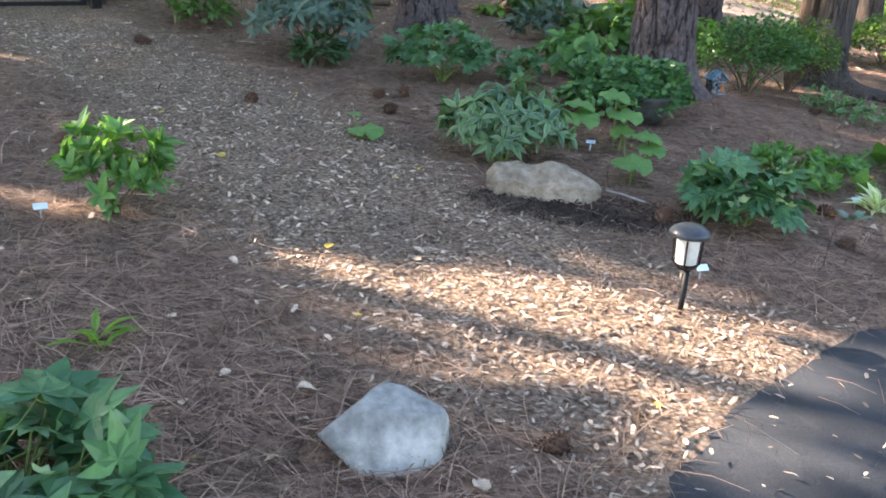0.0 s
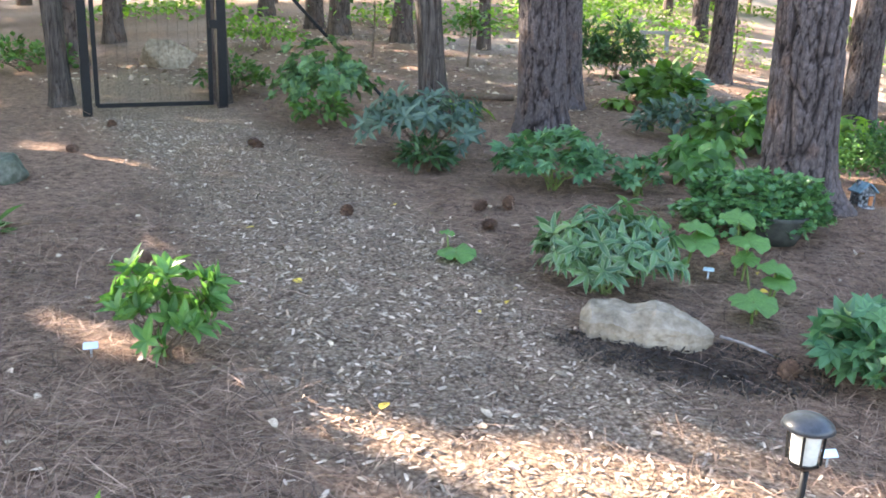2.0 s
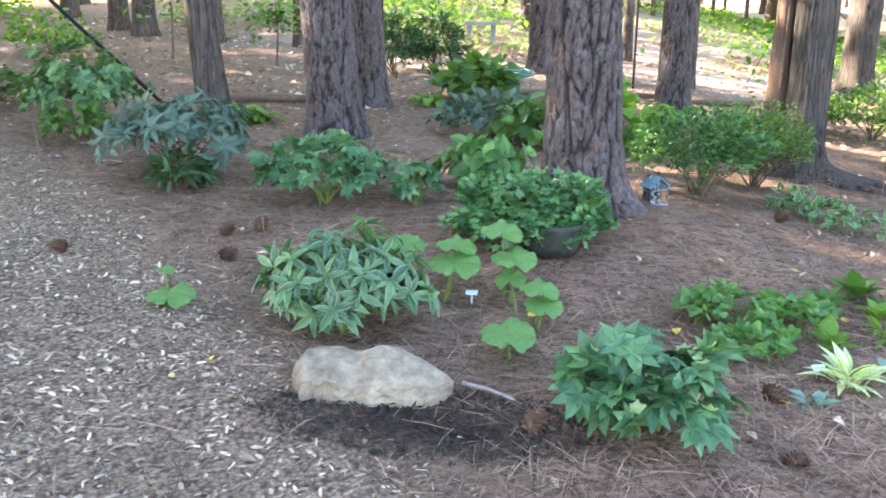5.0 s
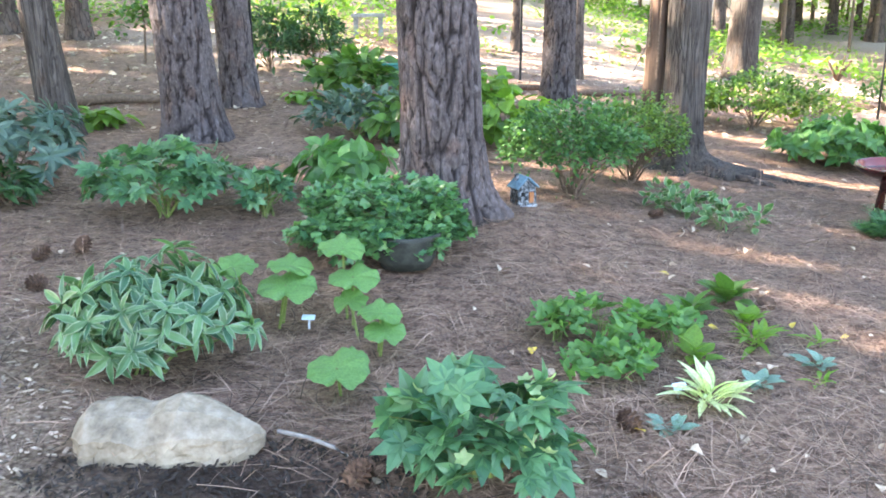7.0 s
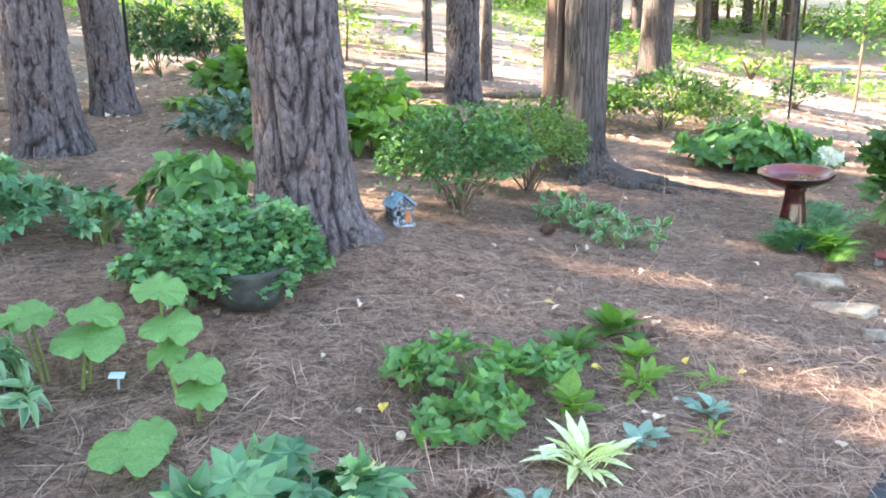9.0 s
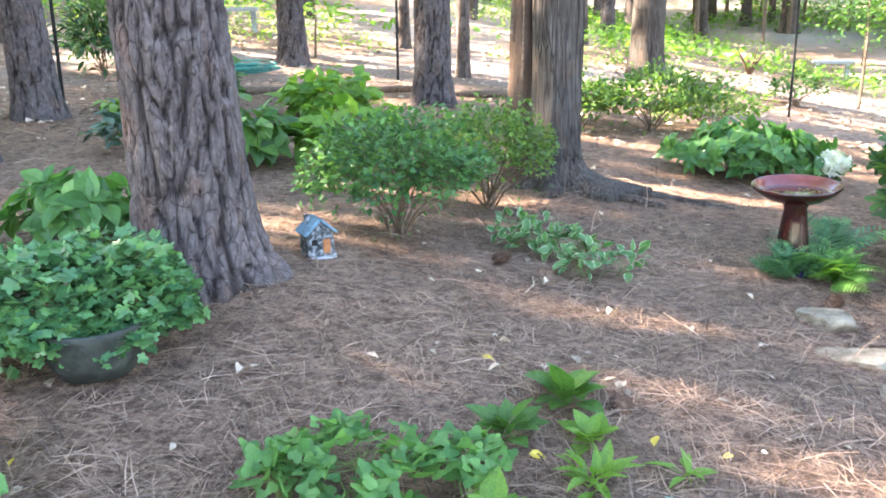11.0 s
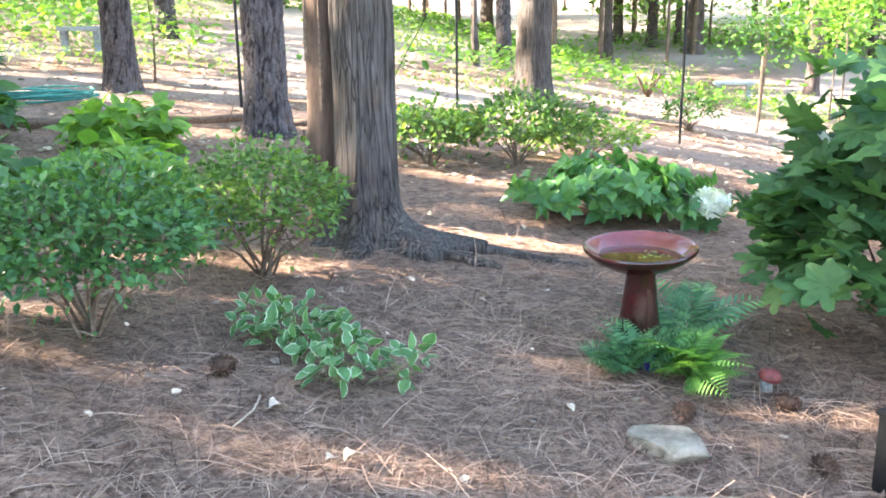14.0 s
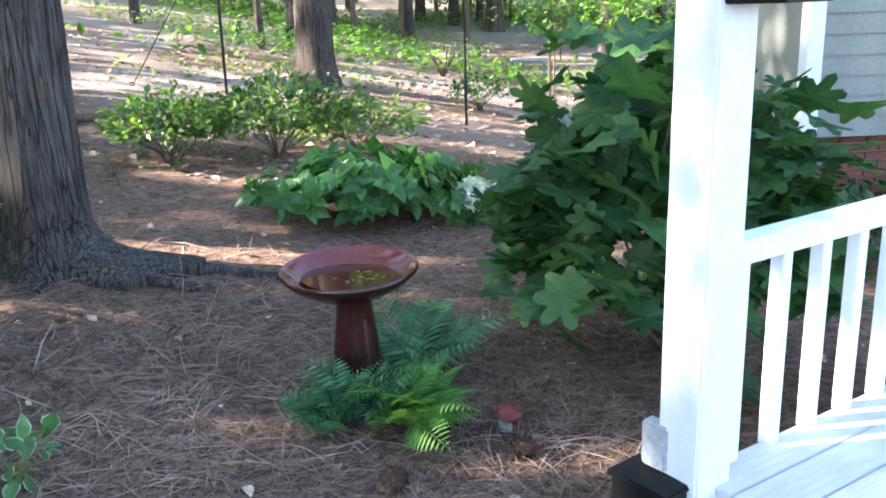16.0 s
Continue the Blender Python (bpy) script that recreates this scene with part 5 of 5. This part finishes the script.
rod("bar", (-0.05, -0.1, float(gz(-2.35, 11.5)) - 0.03), tuple(a - b for a, b in zip((-3.78, 11.16, 2.08), (-2.3, 11.6, 0))), 0.022, brace)
for i, (x, y, h) in enumerate(((3.65, 15.74, 2.5), (6.66, 16.84, 2.3), (9.5, 15.6, 2.3), (-0.12, 13.07, 2.4))):
    top = thing("fence_post", x, y, "thin black metal fence post", "fence post", "fence posts")
    part("post", Geo().tube([(0, 0, -0.2), (0.01, 0, h * 0.5), (0, 0, h)], 0.02, 0.018, 8).mesh("post", M["black"]), top)
    part("cap", Geo().lathe([(0, h + 0.03), (0.03, h + 0.02), (0.03, h - 0.02)], 10).mesh("cap", M["black"]), top)
guy = thing("guy_wire", 6.66, 16.84, "slack guy wires tying a fence post", "wire", z=0)
tp = (0, 0, float(gz(6.66, 16.84)) + 2.0)
rod("wire", tp, tuple(a - b for a, b in zip((5.40, 15.57, 0.66), (6.66, 16.84, 0))), 0.006, guy, "black", 5)
rod("wire", tp, (1.0, 0.5, float(gz(6.66, 16.84)) + 1.2), 0.006, guy, "black", 5)
stake = thing("rusty_stake", 12.36, 18.12, "brown wooden stake beside the fence", "stake")
part("stake", Geo().tube([(0, 0, -0.1), (0.02, 0, 0.6), (0.03, 0, 1.3)], 0.03, 0.025, 7).mesh("stake", M["twig"]), stake)


def stone_bench(x, y, rz, w, label, mat="benchstone"):
    top = thing("stone_bench", x, y, label, "bench", "garden benches", rz)
    part("seat", box_mesh("seat", (w, 0.36, 0.07), M[mat], 0.015), top, pose(0, 0, 0.40))
    for s in (-1, 1):
        bm = bmesh.new()
        prof = [(0.16, 0.0), (0.15, 0.06), (0.1, 0.12), (0.09, 0.22), (0.13, 0.3), (0.15, 0.37)]
        a = [bm.verts.new((-0.045, yy, zz)) for yy, zz in prof] + [bm.verts.new((-0.045, -yy, zz)) for yy, zz in reversed(prof)]
        b = [bm.verts.new((0.045, v.co.y, v.co.z)) for v in a]
        bm.faces.new(a)
        bm.faces.new(b[::-1])
        for i in range(len(a)):
            bm.faces.new((a[i], a[(i + 1) % len(a)], b[(i + 1) % len(a)], b[i]))
        bmesh.ops.recalc_face_normals(bm, faces=bm.faces)
        me = bpy.data.meshes.new("leg")
        bm.to_mesh(me)
        bm.free()
        me.materials.append(M[mat])
        part("leg", me, top, pose(s * w * 0.36, 0, -0.005))


stone_bench(1.29, 20.02, 0, 0.68, "small grey stone bench in the sunny clearing")
stone_bench(15.50, 23.93, -25, 0.95, "pale stone bench at the woodland edge", "pale")

hose = thing("garden_hose", 1.39, 15.59, "coiled teal garden hose lying on the straw", "hose")
pts = []
for i in range(84):
    loop = i // 14
    rr = 0.42 + 0.09 * math.sin(loop * 2.7)
    pts.append((rr * 1.25 * math.cos(i * 0.449) + 0.1 * math.sin(loop * 1.9), rr * math.sin(i * 0.449) + 0.12 * math.cos(loop * 2.3), 0.03 + 0.04 * (loop % 3) + 0.02 * math.sin(i * 0.8)))
part("coil", Geo().tube(pts, 0.013, 0.013, 7).mesh("coil", M["hose"], True), hose)
stump = thing("cut_shrub", 12.01, 21.57, "pale bare stems of a cut-back shrub", "shrub")
for i in range(9):
    a, l = i * 0.7, 0.35 + 0.25 * rnd.random()
    part("stem", Geo().tube([(0, 0, -0.03), (0.15 * math.cos(a), 0.1 * math.sin(a), l * 0.5), (0.3 * math.cos(a), 0.15 * math.sin(a), l)], 0.03, 0.012, 6).mesh("stem", M["scar"]), stump)
for i, (x, y, l, rz) in enumerate(((1.5, 13.9, 1.6, 8), (3.0, 14.4, 1.4, -4), (-1.5, 12.4, 1.2, 12), (4.6, 14.6, 1.3, 5))):
    log = thing("fallen_log", x, y, "thin weathered log edging the bed", "log", "fallen logs", rz)
    part("log", Geo().tube([(-l / 2, 0, 0.04), (-l / 6, 0.06, 0.06), (l / 6, -0.03, 0.05), (l / 2, 0.03, 0.04)], 0.06, 0.04, 10).mesh("log", M["twig"], True), log)


# ---------------------------------------------------------------- pine cones
def cone_meshes():
    core, scales = Geo().lathe([(0, 0), (0.022, 0.015), (0.026, 0.04), (0.018, 0.075), (0, 0.09)], 10), Geo()
    tv, tf = ovate(0.4, 0.1, 0.25, 3)
    pos, dirs = [], []
    for i in range(70):
        z = 0.004 + 0.084 * i / 70
        a = i * 2.39996
        r = 0.024 * math.sin(math.pi * min(0.97, 0.15 + 0.8 * i / 70))
        pos.append((r * math.cos(a), r * math.sin(a), z))
        dirs.append((math.cos(a), math.sin(a), 0.25 + 0.9 * i / 70))
    scales.many(tv, tf, frames(np.array(dirs), np.tile([0, 0, 1.0], (70, 1)) + 0.01) * 0.024, np.array(pos))
    core.add(np.concatenate(scales.v), scales.f)
    return core.mesh("pine_cone", M["cone"])


CONE = cone_meshes()
for x, y in ((2.32, 5.19), (1.22, 4.72), (-0.63, 6.97), (2.31, 4.63), (5.26, 7.75), (5.73, 7.83), (5.57, 7.33), (3.34, 8.15), (-1.53, 6.71), (-0.38, 7.06), (-0.5, 6.57), (-2.39, 5.21), (-3.13, 8.66), (-2.96, 8.61), (-4.41, 7.77), (3.51, 6.45), (-4.85, 9.12), (0.43, 2.37)):
    top = tagged(new("pine_cone", CONE), "open brown pine cone lying on the straw", "pine cone", "pine cones")
    top.matrix_basis = pose(x, y, surface_z(x, y) + 0.03, 90 + rnd.gauss(0, 12), 0, rnd.random() * 360) @ Matrix.Diagonal((1.15, 1.15, 1.15, 1))


# ---------------------------------------------------------------- porch and house
porch = thing("porch", 5.91, 7.01, "white-railed porch corner with grey-painted boards", "porch", rz=8, z=0.09)
for k in range(16):
    part("board", box_mesh("board", (3.4, 0.145, 0.03), M["deck"], 0.003), porch, pose(1.7 - 0.02, -0.02 - 0.15 * k, -0.015))
part("skirt", box_mesh("skirt", (0.03, 2.4, 0.42), M["white"], 0.004), porch, pose(0.03, -1.15, -0.245))
part("skirt", box_mesh("skirt", (3.3, 0.03, 0.42), M["white"], 0.004), porch, pose(1.68, 0.0, -0.245))
part("post", box_mesh("post", (0.145, 0.145, 2.75), M["white"], 0.008), porch, pose(-0.03, 0.035, 1.2), label="square white porch post")
part("hand_rail", box_mesh("hand_rail", (3.3, 0.085, 0.07), M["white"], 0.008), porch, pose(1.7, 0.045, 0.645))
for k in range(17):
    part("baluster", box_mesh("baluster", (0.045, 0.045, 0.62), M["white"], 0.003), porch, pose(0.13 + k * 0.19, 0.045, 0.3))
lantern = thing("wall_lantern", 0, 0, "black metal porch lantern with pale glass panes", "lantern", rz=10, z=0)
lantern.matrix_basis = pose(5.93, 6.91, 1.39, 0, 0, 10)
part("base", box_mesh("base", (0.19, 0.19, 0.02), M["black"], 0.004), lantern, pose(0, 0, 0.01))
part("roof", Geo().lathe([(0.14, 0.3), (0.12, 0.33), (0.03, 0.4), (0, 0.41)], 4).mesh("roof", M["black"]), lantern, pose(0, 0, 0, 0, 0, 45))
for sx in (-1, 1):
    for sy in (-1, 1):
        part("bar", box_mesh("bar", (0.016, 0.016, 0.3), M["black"], 0.002), lantern, pose(sx * 0.085, sy * 0.085, 0.16))
    part("pane", box_mesh("pane", (0.16, 0.006, 0.27), M["lamp_glass"], 0.001), lantern, pose(0, sx * 0.08, 0.16))
    part("pane", box_mesh("pane", (0.006, 0.16, 0.27), M["lamp_glass"], 0.001), lantern, pose(sx * 0.08, 0, 0.16))
part("bracket", Geo().tube([(-0.05, 0.02, 0.4), (-0.1, 0.1, 0.5), (-0.13, 0.22, 0.45)], 0.012, 0.012, 8).mesh("bracket", M["black"]), lantern)
crate = thing("black_box", 0, 0, "black plastic box beside the porch post", "box", rz=12, z=0)
cx, cy = 5.76, 7.08
crate.matrix_basis = pose(cx, cy, float(gz(cx, cy)), 0, 0, 12)
CT = 0.10 - float(gz(cx, cy))
part("body", box_mesh("body", (0.13, 0.2, CT), M["black"], 0.012), crate, pose(0, 0, CT / 2))
part("lid", box_mesh("lid", (0.145, 0.215, 0.02), M["black"], 0.006), crate, pose(0, 0, CT))
meter = thing("grey_box", cx, cy, "pale grey utility box on a black box", "box", rz=12, z=float(gz(cx, cy)) + CT + 0.01)
part("body", box_mesh("body", (0.05, 0.09, 0.14), M["pale"], 0.008), meter, pose(0.05, 0.02, 0.07))

HX, HY = 9.52, 10.03
house = thing("house", HX, HY, "house corner with grey-green lap siding over red brick", "house", rz=-24, z=0.35)
zb = float(gz(HX, HY)) - 0.35 - 0.6
part("wall", box_mesh("wall", (4.0, 3.0, 3.6), M["siding"], 0), house, pose(2.02, 1.55, 1.8))
for k in range(22):
    part("siding_board", box_mesh("siding_board", (3.9, 0.02, 0.165), M["siding"], 0.002), house, pose(2.03, 0.03, 0.08 + k * 0.15, -6, 0, 0))
part("corner_board", box_mesh("corner_board", (0.12, 0.14, 3.6), M["white"], 0.004), house, pose(0.02, 0.06, 1.8))
part("foundation", box_mesh("foundation", (3.9, 2.9, -zb), M["mortar"], 0), house, pose(2.05, 1.6, zb / 2 - 0.002))
bme = box_mesh("brick", (0.195, 0.03, 0.057), M["brick"], 0.003)
for row in range(9):
    for c in range(14):
        part("brick", bme, house, pose(0.22 + c * 0.207 + (0.1 if row % 2 else 0), 0.145, -0.04 - row * 0.068))
part("roof", box_mesh("roof", (4.8, 3.8, 0.2), M["slate"], 0.02), house, pose(2.0, 1.5, 3.7))


# ---------------------------------------------------------------- litter on the ground
def scatter_points(n, box, power=1.0):
    x0, x1, y0, y1 = box
    x = x0 + (x1 - x0) * rng.random(n)
    y = y0 + (y1 - y0) * rng.random(n) ** power
    return x, y


def on_drive(x, y):
    px = np.array([p[0] for p in DRIVE])
    py = np.array([p[1] for p in DRIVE])
    return (y < np.interp(x, px, py)) & (x > -1.5)


def litter(name, label, n, box, tpl, size, mat, keep, lift, tiltup, power=1.0, kind="stuff"):
    x, y = scatter_points(n, box, power)
    k = keep(x, y) & ~(on_drive(x, y) & (rng.random(n) > 0.03))
    x, y = x[k], y[k]
    z = np.array([surface_z(a, b) for a, b in zip(x, y)]) + lift * (0.3 + rng.random(len(x))) + np.where(on_drive(x, y), 0.025, 0)
    d = rng.normal(size=(len(x), 3)) * np.array([1, 1, tiltup])
    nn = np.array([0, 0, 1.0]) + rng.normal(size=(len(x), 3)) * 0.3
    tv, tf = tpl
    R = frames(d, nn) * (size * (0.5 + rng.random((len(x), 1, 1))))
    ob = new(name, Geo().many(tv, tf, R, np.stack([x, y, z], 1)).mesh(name, M[mat]))
    tagged(ob, label, "ground litter", kind=kind)


NEEDLE = (np.array([(-0.009, 0, 0), (0.009, 0, 0), (0.03, 0.5, 0.05), (0.012, 0.5, 0.05), (0.11, 1, 0.0), (0.098, 1, 0.0)], float), [(0, 1, 2, 3), (3, 2, 4, 5)])
CHIP = (np.array([(-0.13, 0, 0), (0.12, 0.02, 0.02), (0.2, 0.6, 0.08), (0.05, 1, 0.0), (-0.15, 0.75, 0.05), (0.02, 0.5, 0.1)], float), [(0, 1, 5), (1, 2, 5), (2, 3, 5), (3, 4, 5), (4, 0, 5)])
bed = lambda x, y: (rng.random(len(x)) > path_weight(x, y) * 0.6) & ((np.hypot((x - 0.8) / 0.68, (y - 4.74) / 0.29) > 1) | (rng.random(len(x)) < 0.08))
litter("pine_straw", "dry brown pine needles strewn over the bed", 150000, (-3.5, 6.5, 1.2, 10), NEEDLE, 0.15, "needle", bed, 0.008, 0.12, 1.15)
litter("pine_straw", "dry brown pine needles strewn farther back", 16000, (-6, 9, 8.5, 15), NEEDLE, 0.22, "needle", bed, 0.01, 0.12)
litter("wood_chips", "pale wood chips covering the trodden path", 42000, (-5.5, 2.6, 1.9, 9.5), CHIP, 0.036, "chip", lambda x, y: (rng.random(len(x)) < path_weight(x, y)) & (np.hypot((x - 0.8) / 0.72, (y - 4.74) / 0.31) > 1), 0.006, 0.25, 1.25)
litter("dead_leaves", "scattered pale dry leaves and bark flakes", 1300, (-6, 9, 1.5, 14), TEMPLATES["broad"], 0.045, "litter", lambda x, y: x > -99, 0.012, 0.2)
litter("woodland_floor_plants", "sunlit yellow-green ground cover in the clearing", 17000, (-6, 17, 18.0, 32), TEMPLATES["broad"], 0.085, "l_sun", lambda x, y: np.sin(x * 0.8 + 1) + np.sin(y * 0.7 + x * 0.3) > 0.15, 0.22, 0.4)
litter("woodland_floor_plants", "green ground cover among the far trees", 34000, (-14, 36, 21, 45), TEMPLATES["small"], 0.17, "l_bright", lambda x, y: np.sin(x * 0.5 + 2) + np.sin(y * 0.4) > -0.2, 0.3, 0.4)
litter("dead_leaves", "pale leaf litter and twigs on the far ground", 6000, (-8, 16, 12, 24), TEMPLATES["broad"], 0.09, "litter", lambda x, y: x > -99, 0.012, 0.2)
litter("yellow_leaves", "a few fallen yellow leaves", 45, (-2, 5, 1.8, 7), TEMPLATES["broad"], 0.055, "yellow", lambda x, y: x > -99, 0.016, 0.2)
litter("soil_clods", "dark crumbled soil beside the flat rock", 4500, (-0.1, 1.7, 4.3, 5.2), CHIP, 0.026, "soil", lambda x, y: np.hypot((x - 0.8) / 0.7, (y - 4.74) / 0.3) < 1, 0.01, 0.5)

for i in range(26):
    x, y = -3.5 + 9 * rnd.random(), 2.2 + 8 * rnd.random()
    if on_drive(np.array([x]), np.array([y]))[0]:
        continue
    l = 0.1 + 0.2 * rnd.random()
    tw = new("twig", Geo().tube([(-l / 2, 0, 0), (0, 0.02 * rnd.gauss(0, 1), 0.008), (l / 2, 0.01, 0)], 0.005, 0.003, 5).mesh("twig", M["twig"] if i % 3 else M["litter"]))
    tw.matrix_basis = pose(x, y, surface_z(x, y) + 0.012, 0, 0, rnd.random() * 360)
    tagged(tw, "thin dry fallen twig on the straw", "twig", "fallen twigs")

stick = new("stick", Geo().tube([(-0.13, 0.06, 0.06), (-0.02, 0.03, 0.045), (0.08, -0.03, 0.03), (0.13, -0.08, 0.02)], 0.009, 0.007, 8).mesh("stick", M["mortar"], True))
stick.matrix_basis = pose(1.08, 4.95, surface_z(1.08, 4.95))
tagged(stick, "weathered grey stick lying on dark soil", "stick")


def dry_leaf(seed):
    """Curled fallen leaf with a thick midrib and ragged margin."""
    r = random.Random(seed)
    v, f = ovate(0.3 + 0.1 * r.random(), 0.22, -0.12, 7, 0.75)
    v = v + np.array([[r.gauss(0, 0.02), 0, r.gauss(0, 0.025)] for _ in v])
    v[:, 2] += 0.25 * v[:, 0] ** 2 + 0.1 * np.sin(v[:, 1] * 5 + seed)
    return Geo().add(v, f).tube([(0, -0.2, 0.02), (0, 0.1, 0.0)], 0.012, 0.01, 4).mesh("dry_leaf", M["litter"], True)


DRY = [dry_leaf(k) for k in range(5)]
for i, (x, y) in enumerate(((2.5, 4.93), (3.27, 6.77), (3.58, 6.67), (3.5, 6.68), (3.02, 6.74), (3.78, 7.43), (4.43, 7.11), (0.13, 2.13), (-0.14, 3.82), (-0.39, 2.56), (0.94, 3.35), (-0.24, 6.61), (-2.23, 12.34), (2.09, 6.74), (3.76, 7.45), (3.55, 7.79), (3.15, 5.67), (3.87, 5.46), (-0.09, 3.89), (-0.89, 3.53), (2.02, 6.67), (5.3, 10.3))):
    lf = tagged(new("dry_leaf", DRY[i % 5]), "pale curled dry leaf lying on the straw", "fallen leaf", "large fallen leaves")
    k = 0.05 + 0.03 * rnd.random()
    lf.matrix_basis = pose(x, y, surface_z(x, y) + 0.025, rnd.gauss(0, 10), rnd.gauss(0, 12), rnd.random() * 360) @ Matrix.Diagonal((k, k, k, 1))
